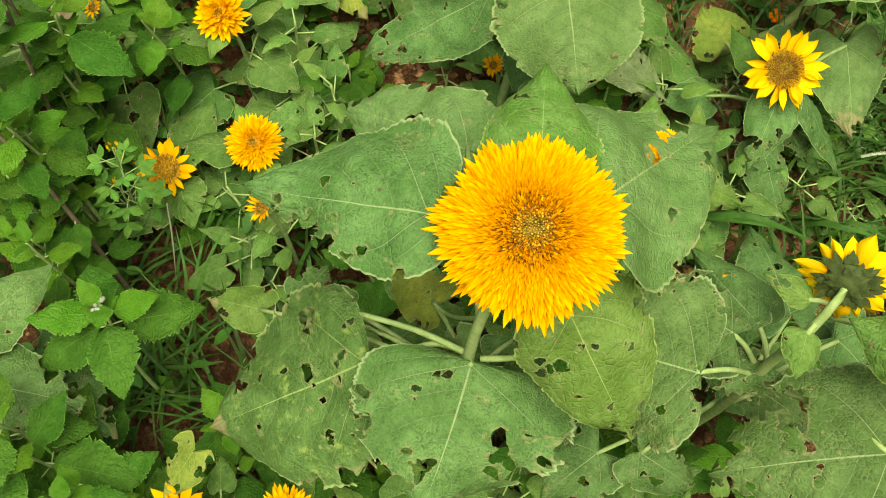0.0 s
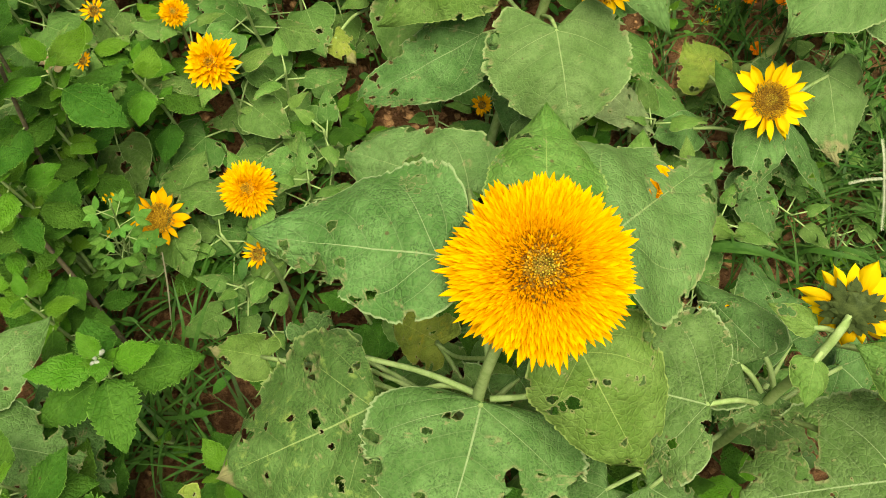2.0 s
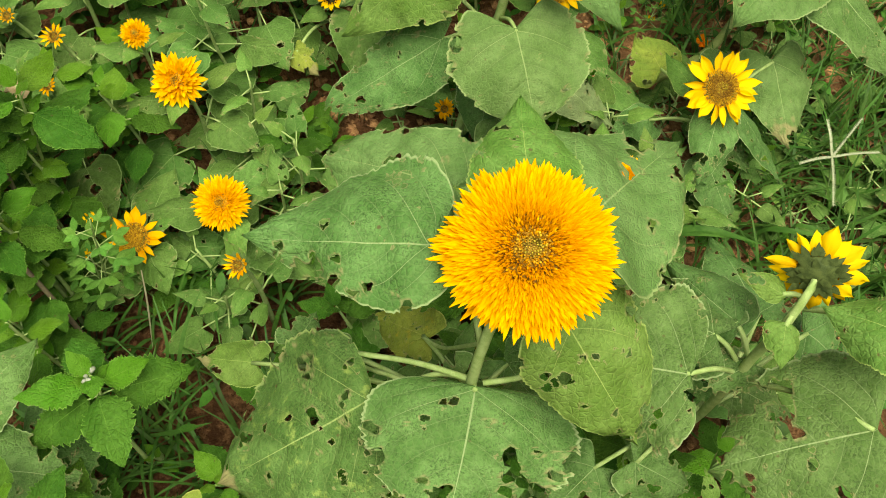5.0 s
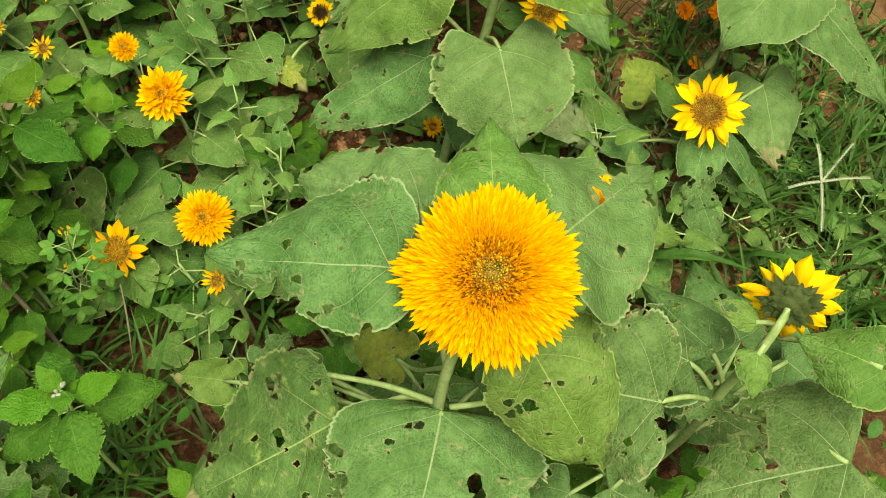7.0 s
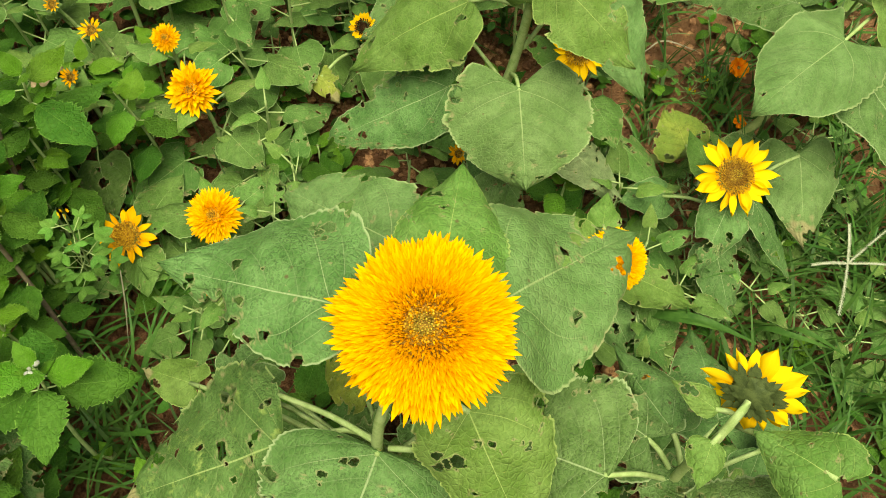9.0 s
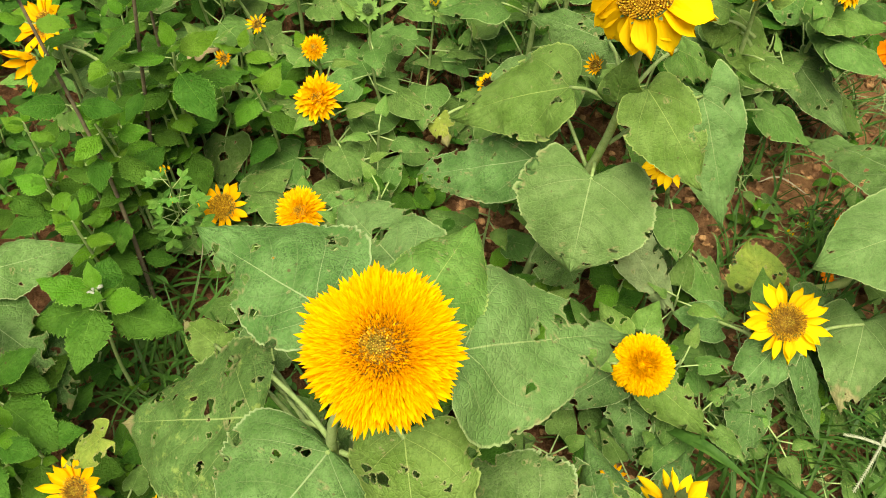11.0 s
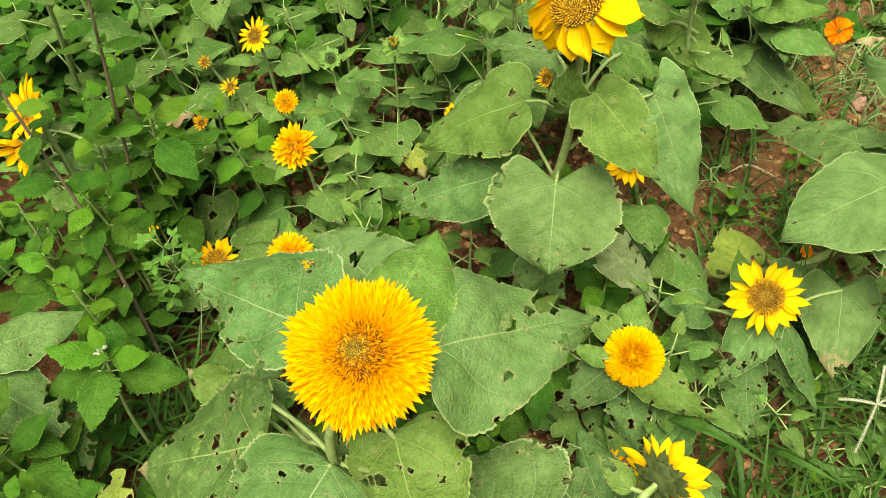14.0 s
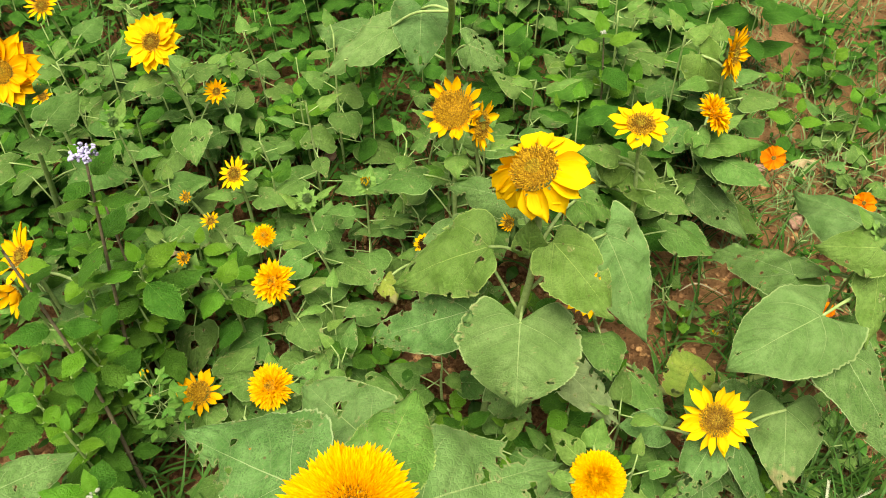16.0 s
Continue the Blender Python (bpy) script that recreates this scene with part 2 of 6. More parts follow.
LEAF = leaf_material("mature_sunflower_leaf", (0.080, 0.166, 0.036), (0.124, 0.230, 0.060), (0.31, 0.40, 0.17), grain=0.52)
LEAF_PATCHY = leaf_material("patchy_sunflower_leaf", (0.077, 0.164, 0.033), (0.118, 0.228, 0.053), (0.29, 0.38, 0.12), (0.30, 0.40, 0.09), 0.545, grain=0.54)
LEAF_YOUNG = leaf_material("young_sunflower_leaf", (0.102, 0.208, 0.032), (0.150, 0.272, 0.055), (0.29, 0.39, 0.10), yellow_at=0.8, eaten=0.59, grain=0.30)
LEAF_SMOOTH = leaf_material("smooth_sunflower_leaf", (0.104, 0.206, 0.050), (0.146, 0.260, 0.074), (0.29, 0.38, 0.14), yellow_at=0.85, eaten=0.75, grain=0.24)
LEAF_SMALL = leaf_material("small_sunflower_leaf", (0.074, 0.160, 0.027), (0.116, 0.222, 0.046), (0.25, 0.36, 0.12), yellow_at=0.78, grain=0.22)
LEAF_PALE = leaf_material("pale_leaf_underside", (0.20, 0.28, 0.10), (0.25, 0.33, 0.13), (0.34, 0.42, 0.19), yellow_at=0.75)
LEAF_YELLOW = leaf_material("yellowing_leaf", (0.20, 0.28, 0.040), (0.29, 0.35, 0.052), (0.35, 0.37, 0.09), (0.44, 0.36, 0.03), 0.60)
WEED = leaf_material("weed_leaf", (0.043, 0.126, 0.011), (0.073, 0.180, 0.020), (0.17, 0.33, 0.05), yellow_at=0.85, veins=7.0, rough=0.42, quilt=0.42, eaten=0.8, through=0.16, grain=0.18)
WEED_TOP = leaf_material("fresh_weed_leaf", (0.090, 0.232, 0.012), (0.126, 0.288, 0.026), (0.24, 0.42, 0.07), yellow_at=0.9, veins=7.0, rough=0.42, quilt=0.42, eaten=0.8, through=0.16, grain=0.16)
HERB = leaf_material("small_herb_leaf", (0.10, 0.25, 0.03), (0.14, 0.31, 0.05), (0.2, 0.37, 0.09), yellow_at=0.9, quilt=0.3, eaten=0.9)
STEM = plain_material("green_stem", (0.24, 0.35, 0.095), (0.36, 0.47, 0.17), 90.0, 0.6, 0.4, 0.001)
STEM_DARK = plain_material("purple_brown_stem", (0.13, 0.10, 0.065), (0.22, 0.185, 0.10), 90.0, 0.7, 0.4, 0.001)
STEM_THICK = plain_material("fallen_stem", (0.18, 0.25, 0.055), (0.28, 0.33, 0.10), 60.0, 0.6, 0.5, 0.002)
CALYX = plain_material("calyx_green", (0.07, 0.13, 0.035), (0.12, 0.19, 0.05), 120.0, 0.65, 0.4, 0.001)
BUD_GREEN = plain_material("bud_green", (0.10, 0.20, 0.032), (0.17, 0.30, 0.06), 120.0, 0.65, 0.4, 0.001)
BRACT = plain_material("bract_dark_green", (0.04, 0.06, 0.015), (0.085, 0.115, 0.03), 120.0, 0.65, 0.5, 0.001)
GRASS = plain_material("grass_blade", (0.032, 0.088, 0.012), (0.066, 0.145, 0.022), 14.0, 0.5, 0.15, 0.001, 0.12, 0.35)
GRASS_PALE = plain_material("pale_grass_blade", (0.13, 0.20, 0.06), (0.25, 0.33, 0.12), 14.0, 0.6, 0.15, 0.001, 0.12, 0.35)
GRASS_DRY = plain_material("dry_grass", (0.30, 0.27, 0.15), (0.42, 0.38, 0.24), 30.0, 0.7, 0.2, 0.001, 0.1, 0.2)
SPIKE = plain_material("seed_spike", (0.27, 0.31, 0.17), (0.44, 0.46, 0.30), 200.0, 0.7, 0.4, 0.001)
LITTER = plain_material("low_weed_leaf", (0.028, 0.085, 0.008), (0.055, 0.14, 0.016), 40.0, 0.5, 0.4, 0.001, 0.12, 0.4)
SOIL = soil_material()
CLOD = plain_material("soil_clod", (0.15, 0.07, 0.028), (0.42, 0.225, 0.095), 70.0, 0.95, 0.9, 0.006, 0.0, 0.55)
ROCK = plain_material("pink_brown_stone", (0.30, 0.16, 0.10), (0.45, 0.28, 0.19), 35.0, 0.9, 0.8, 0.004)
GOLD = petal_material("golden_petal", (0.84, 0.38, 0.002), (0.88, 0.435, 0.002), 0.16)
# dark roots carry the shade between the packed florets
TUBE = petal_material("tube_floret", (0.36, 0.12, 0.002), (0.84, 0.40, 0.003), 0.10)
POM = petal_material("pompon_petal", (0.92, 0.54, 0.004), (0.92, 0.53, 0.004), 0.20)
LEAF_DRY = plain_material("dry_leaf", (0.30, 0.22, 0.10), (0.46, 0.37, 0.20), 60.0, 0.8, 0.5, 0.003)
ORANGE_GOLD = petal_material("deep_golden_petal", (0.80, 0.37, 0.003), (0.84, 0.455, 0.004), 0.16)
YELLOW = petal_material("yellow_petal", (0.82, 0.45, 0.004), (0.86, 0.56, 0.007), 0.18)
COSMOS = petal_material("orange_petal", (0.80, 0.17, 0.002), (0.88, 0.27, 0.004))
FLORET = plain_material("disc_floret", (0.26, 0.13, 0.008), (0.66, 0.39, 0.02), 300.0, 0.8, 0.5, 0.001, 0.0, 0.4)
FLORET_DARK = plain_material("dark_disc_floret", (0.13, 0.065, 0.01), (0.42, 0.23, 0.02), 300.0, 0.8, 0.5, 0.001, 0.0, 0.4)
FLORET_BROWN = plain_material("dark_brown_floret", (0.022, 0.010, 0.004), (0.075, 0.036, 0.010), 300.0, 0.8, 0.5, 0.001, 0.0, 0.3)
FLORET_GREEN = plain_material("green_disc_floret", (0.24, 0.19, 0.02), (0.54, 0.40, 0.03), 300.0, 0.8, 0.5, 0.001, 0.0, 0.4)
WEED_BUD = plain_material("weed_bud", (0.22, 0.27, 0.14), (0.42, 0.42, 0.36), 300.0, 0.8, 0.5, 0.001, 0.0, 0.3)
LILAC = plain_material("lilac_floret", (0.40, 0.37, 0.56), (0.62, 0.58, 0.78), 200.0, 0.8, 0.4, 0.001, 0.1, 0.15)


# ---- building helpers ----
def part(name, mesh, mat, parent, label=""):
    """A mesh as one object under a thing or a part, in the parent's space."""
    ob = new(name, mesh)
    if mat is not None and not mesh.materials:
        mesh.materials.append(mat)
    ob.parent = parent
    return tagged(ob, label)


def to_mesh(name, verts, faces, blade=None, smooth=True):
    me = bpy.data.meshes.new(name)
    me.from_pydata([tuple(map(float, p)) for p in verts], [], faces)
    if blade is not None:
        a = me.attributes.new("blade", "FLOAT_VECTOR", "POINT")
        a.data.foreach_set("vector", np.asarray(blade, np.float32).ravel())
    if smooth:
        me.polygons.foreach_set("use_smooth", [True] * len(me.polygons))
    me.update()
    return me


def plant(name, base, label, category="sunflower", group=""):
    ob = new(name)
    ob.empty_display_size = 0.03
    ob.location = base
    return tagged(ob, label, category, group)


def frame_of(y_axis, hint):
    """A turn whose Y runs along y_axis and whose Z lies as near to hint as it can."""
    y = Vector(y_axis).normalized()
    z = Vector(hint)
    z = z - z.dot(y) * y
    if z.length < 1e-4:
        z = Vector((0.3, 0.1, 1)) - Vector((0.3, 0.1, 1)).dot(y) * y
    z.normalize()
    x = y.cross(z)
    return Matrix((x, y, z)).transposed()


def curve_points(pts, n):
    """A smooth line through the points (Catmull-Rom)."""
    pts = [Vector(p) for p in pts]
    if len(pts) == 2:
        return [pts[0].lerp(pts[1], k / n) for k in range(n + 1)]
    ext = [2 * pts[0] - pts[1], *pts, 2 * pts[-1] - pts[-2]]
    out = []
    seg = max(2, n // (len(pts) - 1))
    for k in range(1, len(ext) - 2):
        a, b, c, d = ext[k - 1:k + 3]
        for s in range(seg):
            t = s / seg
            out.append(0.5 * (2 * b + (c - a) * t + (2 * a - 5 * b + 4 * c - d) * t * t + (3 * b - a - 3 * c + d) * t ** 3))
    out.append(pts[-1])
    return out


def tube_data(pts, r0, r1, sides=7, wobble=0.0, rng=None):
    verts, faces = [], []
    ref = Vector((0.3, 0.9, 0.2))
    for k, p in enumerate(pts):
        d = (pts[min(k + 1, len(pts) - 1)] - pts[max(k - 1, 0)]).normalized()
        a = d.cross(ref).normalized()
        b = d.cross(a)
        r = r0 + (r1 - r0) * k / (len(pts) - 1)
        for s in range(sides):
            q = 2 * math.pi * s / sides
            rr = r * (1 + (rng.uniform(-wobble, wobble) if rng else 0))
            verts.append(p + rr * (math.cos(q) * a + math.sin(q) * b))
    for k in range(len(pts) - 1):
        for s in range(sides):
            s2 = (s + 1) % sides
            faces.append((k * sides + s, k * sides + s2, (k + 1) * sides + s2, (k + 1) * sides + s))
    faces.append(tuple(range(sides))[::-1])
    faces.append(tuple(range((len(pts) - 1) * sides, len(pts) * sides)))
    return verts, faces


def stem(parent, pts, r0, r1, mat=None, name="stem", steps=12, label=""):
    """A round tapering stem through world points, under a plant that stands at parent's place."""
    o = parent.location
    line = curve_points([Vector(p) - o for p in pts], steps)
    v, f = tube_data(line, r0, r1, 8, 0.06, random.Random(len(pts) * 7 + int(r0 * 1e5)))
    return part(name, to_mesh(name, v, f), mat or STEM, parent, label)


def blade_mesh(length, width, seed, nu=92, nv=46, peak=0.25, lobe=0.20, teeth=28, tooth=0.027, cup=0.15, droop=0.13, wave=0.085, holes=4, bites=1, hole_size=0.007, lift=0.0, scorch=None, cuts=(), ribs=6.0, quilt=0.011, heart=0.50, full=1.55, skew=None):
    """A leaf blade along +Y from its stalk, facing +Z, with a toothed edge, sagging tip, waves and eaten holes."""
    rng = random.Random(seed)
    seedv = Vector((rng.uniform(0, 90), rng.uniform(0, 90), 0))
    e = math.log(0.5) / math.log(peak)
    us, vs = np.linspace(0, 1, nu + 1), np.linspace(-1, 1, nv + 1)
    twist, bend = rng.uniform(-0.12, 0.12), rng.uniform(-0.07, 0.07)
    lop = rng.uniform(0.92, 1.08) if skew is None else 1 + skew
    co, blade = [], []
    for u in us:
        k = min(1.0, u / peak)
        w = math.sin(math.pi * min(u, 0.9999) ** e) ** (heart + (0.78 - heart) * k * k * (3 - 2 * k)) if u > 0 else 0.0
        w *= (1 - 0.38 * u ** 2)
        if heart < 0.7:
            # broad rounded shoulders at the stalk, then a convex taper to a drawn-out point
            q = max(0.0, (u - peak) / (1 - peak))
            w = (1 - (1 - k) ** 2.3) ** (1 / 2.3) * (1 - q ** full) * (1 - 0.20 * q * q) if u > 0 else 0.0
        w = max(w, 0.035 * (1 - u) if u > 0.5 else 0.035)
        for v in vs:
            s = abs(v)
            tri = abs(((u * teeth + (0.3 if v > 0 else 0) + 1.1 * noise.noise(Vector((u * 11, 3 * (v > 0), seed * 0.77)))) % 1.0) - 0.35)
            ww = 0.5 * width * w * (1 + tooth * s ** 6 * (0.5 - tri) * 2 * (1 + 0.9 * noise.noise(Vector((u * 8, 4 * (v > 0), seed * 0.31))))) * (lop if v > 0 else 2 - lop)
            ww *= 1 + 0.022 * s ** 8 * noise.noise(Vector((u * 41.0, 7 * (v > 0), seed * 0.43))) + 0.09 * noise.noise(Vector((u * 3.1, 2 * (v > 0), seed * 0.37))) + 0.05 * s ** 3 * noise.noise(Vector((u * 13.0, 5 * (v > 0), seed * 0.61)))
            x = v * ww + bend * length * u * u
            y = u * length - lobe * length * s ** 1.5 * (1 - u) ** 3 * 1.25 * min(1.0, w / 0.6)
            z = -cup * width * s * s * (0.35 + 0.65 * w) - droop * length * u * u + lift * length * u + twist * x * u
            z += wave * width * 1.3 * noise.noise(Vector((x / width * 2.4, y / width * 2.4, 0)) + seedv) * (0.3 + s)
            z += 0.035 * width * math.exp(-(s / 0.06) ** 2) * -0.25
            z += 0.011 * width * noise.noise(Vector((x / width * 6.5, y / width * 6.5, 7)) + seedv) + 0.004 * width * noise.noise(Vector((x / width * 17, y / width * 17, 3)) + seedv)
            groove = ((u - 0.46 * s ** 1.25 + 0.063 + 0.02 * v) * ribs) % 1.0 - 0.5
            z -= quilt * width * math.exp(-(groove / 0.15) ** 2) * (1 - s) * min(1, s * 6)
            co.append([x, y, z])
            blade.append([u, v, 0.0])
    co, blade = np.array(co), np.array(blade)
    dead = np.zeros(len(co), bool)
    spots = []
    for k in range(int(holes * 2.8)):
        spots.append((rng.uniform(0.08, 0.92), rng.choice((-1, 1)) * rng.uniform(0.08, 0.95), hole_size * rng.choice((0.2, 0.22, 0.25, 0.28, 0.35, 0.4, 0.5, 0.65, 0.9))))
    for k in range(bites * 5):
        spots.append((rng.uniform(0.12, 0.97), rng.choice((-1, 1)) * rng.uniform(0.93, 1.08), hole_size * rng.uniform(0.3, 1.6)))
    centres = [(co[int(np.argmin((blade[:, 0] - su) ** 2 + (blade[:, 1] - sv) ** 2)), :2].copy(), r) for su, sv, r in spots]
    centres += [(np.array((x, y)), r) for x, y, r in cuts]
    for c, r in centres:
        d = co[:, :2] - c
        ang = np.arctan2(d[:, 1], d[:, 0])
        p1, p2, el = rng.uniform(0, 6), rng.uniform(0, 6), rng.uniform(0, 3.1)
        rad = r * (1 + 0.25 * np.sin(2 * ang + p1) + 0.24 * np.sin(3 * ang + p2) + 0.22 * np.cos(2 * (ang - el)) + 0.16 * np.sin(5 * ang + p1 * 2) + 0.1 * np.sin(8 * ang + p2 * 3))
        dist = np.hypot(d[:, 0], d[:, 1])
        inside = dist < rad
        near = np.clip(1.0 - np.abs(dist - rad) / (0.0012 + 0.05 * r), 0, 1) * (dist >= rad * 0.8)
        blade[:, 2] = np.maximum(blade[:, 2], near)
        scale = np.where(inside & (dist > 1e-6), rad / np.maximum(dist, 1e-6), 1.0)
        dead |= inside
        co[:, :2] = np.where((inside & (scale < 6))[:, None], c + d * scale[:, None], co[:, :2])
    if scorch:
        su, sv, r = scorch
        j = int(np.argmin((blade[:, 0] - su) ** 2 + (blade[:, 1] - sv) ** 2))
        d = np.hypot(co[:, 0] - co[j, 0], co[:, 1] - co[j, 1])
        rough = np.array([noise.noise(Vector((q[0] * 90, q[1] * 90, seed))) for q in co])
        blade[:, 2] = np.maximum(blade[:, 2], np.clip((1.15 - d / r + 0.7 * rough) * 2.0, 0, 1))
    faces = []
    for a in range(nu):
        for q in range(nv):
            ids = (a * (nv + 1) + q, a * (nv + 1) + q + 1, (a + 1) * (nv + 1) + q + 1, (a + 1) * (nv + 1) + q)
            if not all(dead[i] for i in ids):
                faces.append(ids)
    used = sorted({i for f in faces for i in f})
    at = {i: k for k, i in enumerate(used)}
    return to_mesh("leaf", co[used], [tuple(at[i] for i in f) for f in faces], blade[used])


LEAF_COUNT = [0]


def leaf(parent, base, tip, width, root=None, mat=None, up=(0.0, -0.35, 1.0), holes=5, bites=1, label="", stalk=0.0028, cuts=(), **shape):
    """A leaf of its own mesh from base to tip (world), with its stalk back to root."""
    LEAF_COUNT[0] += 1
    base, tip, o = Vector(base), Vector(tip), parent.location
    run = tip - base
    droop = shape.get("droop", 0.13)
    turn = frame_of(run, up)
    eaten = [(*(turn.transposed() @ (Vector(q) - base)).xy, r) for q, r in cuts]
    me = blade_mesh(run.length, width, 100 + LEAF_COUNT[0], holes=holes, bites=bites, lift=droop, cuts=eaten, **shape)
    ob = part("leaf", me, mat or LEAF, parent, label)
    ob.matrix_basis = Matrix.Translation(base - o) @ turn.to_4x4()
    if root is not None:
        inv = ob.matrix_basis.inverted()
        a, b = inv @ (Vector(root) - o), Vector((0, 0.004, -0.001))
        mid = a.lerp(b, 0.55) + inv.to_3x3() @ Vector((0, 0, 0.12 * (a - b).length))
        v, f = tube_data(curve_points([a, mid, b], 10), stalk * 1.25, stalk, 6)
        part("petiole", to_mesh("petiole", v, f), STEM, ob, "pale green leaf stalk")
    return ob


def petal_mesh(length, width, cup=0.25, curl=0.15, seed=0, nu=7, nv=4, blunt=False):
    rng = random.Random(seed)
    co, blade, faces = [], [], []
    side = rng.uniform(-0.12, 0.12)
    for a in range(nu + 1):
        u = a / nu
        w = (0.52 + 0.48 * math.sin(math.pi * min(1.0, u / 0.8) * 0.5)) * (1 - max(0.0, (u - 0.42) / 0.58) ** 2.1) if u < 1 else 0.0
        w = (0.25 + 0.75 * u ** 0.7) * (1 if u < 0.9 else 0.86) if blunt else max(w, 0.02)
        frill = 1 + 0.10 * math.sin(9 * u + 2.3 * seed) * u
        for b in range(nv + 1):
            v = 2 * b / nv - 1
            ragged = 0.07 * length * u ** 4 * math.sin(7.3 * v + 1.7 * seed)
            fold = 0.05 * width * math.sin(5 * v + seed) + 0.06 * width * u * math.sin(8 * u + 3 * v + seed)
            co.append((v * width / 2 * w * frill + side * length * u * u, u * length + ragged, cup * width * (v * v - 0.5) * w + curl * length * u * u + fold))
            blade.append((u, v, 0))
    for a in range(nu):
        for b in range(nv):
            i = a * (nv + 1) + b
            faces.append((i, i + 1, i + nv + 2, i + nv + 1))
    return to_mesh("petal", co, faces, blade)


def disc_mesh(radius, height, count, size, seed=0, ring=None):
    """A domed disc of packed florets in a spiral, each a small peg, on a dome."""
    rng = random.Random(seed)
    verts, faces = [], []
    rings, sides = 6, 20
    for r in range(rings + 1):
        q = r / rings
        for s in range(sides):
            a = 2 * math.pi * s / sides
            verts.append((radius * q * math.cos(a), radius * q * math.sin(a), height * (1 - q * q) - 0.002))
    for r in range(rings):
        for s in range(sides):
            s2 = (s + 1) % sides
            faces.append((r * sides + s, r * sides + s2, (r + 1) * sides + s2, (r + 1) * sides + s))
    for k in range(count):
        q = math.sqrt((k + 0.5) / count)
        a = k * 2.39996
        c = Vector((radius * q * math.cos(a), radius * q * math.sin(a), height * (1 - q * q) - 0.001))
        lean = Vector((math.cos(a) * q * 0.6, math.sin(a) * q * 0.6, 1)).normalized()
        x = lean.orthogonal().normalized()
        y = lean.cross(x)
        sz = size * rng.uniform(0.75, 1.25) * (0.7 + 0.5 * q)
        tall = sz * rng.uniform(1.6, 3.0)
        i = len(verts)
        for s in range(4):
            t = 2 * math.pi * s / 4
            verts.append(c + sz * 0.5 * (math.cos(t) * x + math.sin(t) * y))
        for s in range(4):
            t = 2 * math.pi * s / 4
            verts.append(c + tall * lean + sz * 0.42 * (math.cos(t) * x + math.sin(t) * y))
        for s in range(4):
            s2 = (s + 1) % 4
            faces.append((i + s, i + s2, i + 4 + s2, i + 4 + s))
        faces.append((i + 4, i + 5, i + 6, i + 7))
    me = to_mesh("disc", verts, faces, smooth=False)
    if ring:
        for m in ring:
            me.materials.append(m)
        n0 = rings * sides
        for k, poly in enumerate(me.polygons):
            q = poly.center.xy.length / radius
            poly.material_index = (0 if q < rng.uniform(0.28, 0.42) else 1 if q < rng.uniform(0.55, 0.80) else 2) if k >= n0 else 1
    return me


def calyx_mesh(radius, depth, bracts, length, seed=0):
    """The green cup behind a flower with its pointed bracts."""
    rng = random.Random(seed)
    verts, faces = [], []
    sides = 18
    for q, z in ((0.12, -depth), (0.55, -0.85 * depth), (0.9, -0.4 * depth), (1.0, 0.0), (0.6, 0.001)):
        for s in range(sides):
            a = 2 * math.pi * s / sides
            verts.append((radius * q * math.cos(a), radius * q * math.sin(a), z))
    for r in range(4):
        for s in range(sides):
            s2 = (s + 1) % sides
            faces.append((r * sides + s, r * sides + s2, (r + 1) * sides + s2, (r + 1) * sides + s))
    faces.append(tuple(range(sides))[::-1])
    for k in range(bracts):
        a = k * 2.39996 + rng.uniform(-0.2, 0.2)
        ring = rng.choice((0.22, 0.4, 0.6, 0.75, 0.9, 1.0))
        d, t = Vector((math.cos(a), math.sin(a), 0)), Vector((-math.sin(a), math.cos(a), 0))
        c = radius * ring * d + Vector((0, 0, -depth * (1.25 - ring)))
        w, ln, up = 0.32 * length, length * rng.uniform(0.7, 1.2), rng.uniform(-0.25, 0.2)
        i = len(verts)
        for u, ww in ((0, 0.8), (0.35, 1.0), (0.7, 0.55), (1.0, 0.04)):
            mid = c + d * ln * u + Vector((0, 0, ln * (up * u + 0.15 * u * u)))
            verts += [mid - t * w * ww, mid + Vector((0, 0, -0.12 * w * ww)), mid + t * w * ww]
        for r in range(3):
            for s in range(2):
                faces.append((i + 3 * r + s, i + 3 * r + s + 1, i + 3 * r + s + 4, i + 3 * r + s + 3))
    return to_mesh("flower_head", verts, faces)


HEADS = [0]


def head_frame(parent, centre, facing):
    z = Vector(facing).normalized()
    turn = z.to_track_quat("Z", "Y").to_matrix().to_4x4()
    return Matrix.Translation(Vector(centre) - parent.location) @ turn


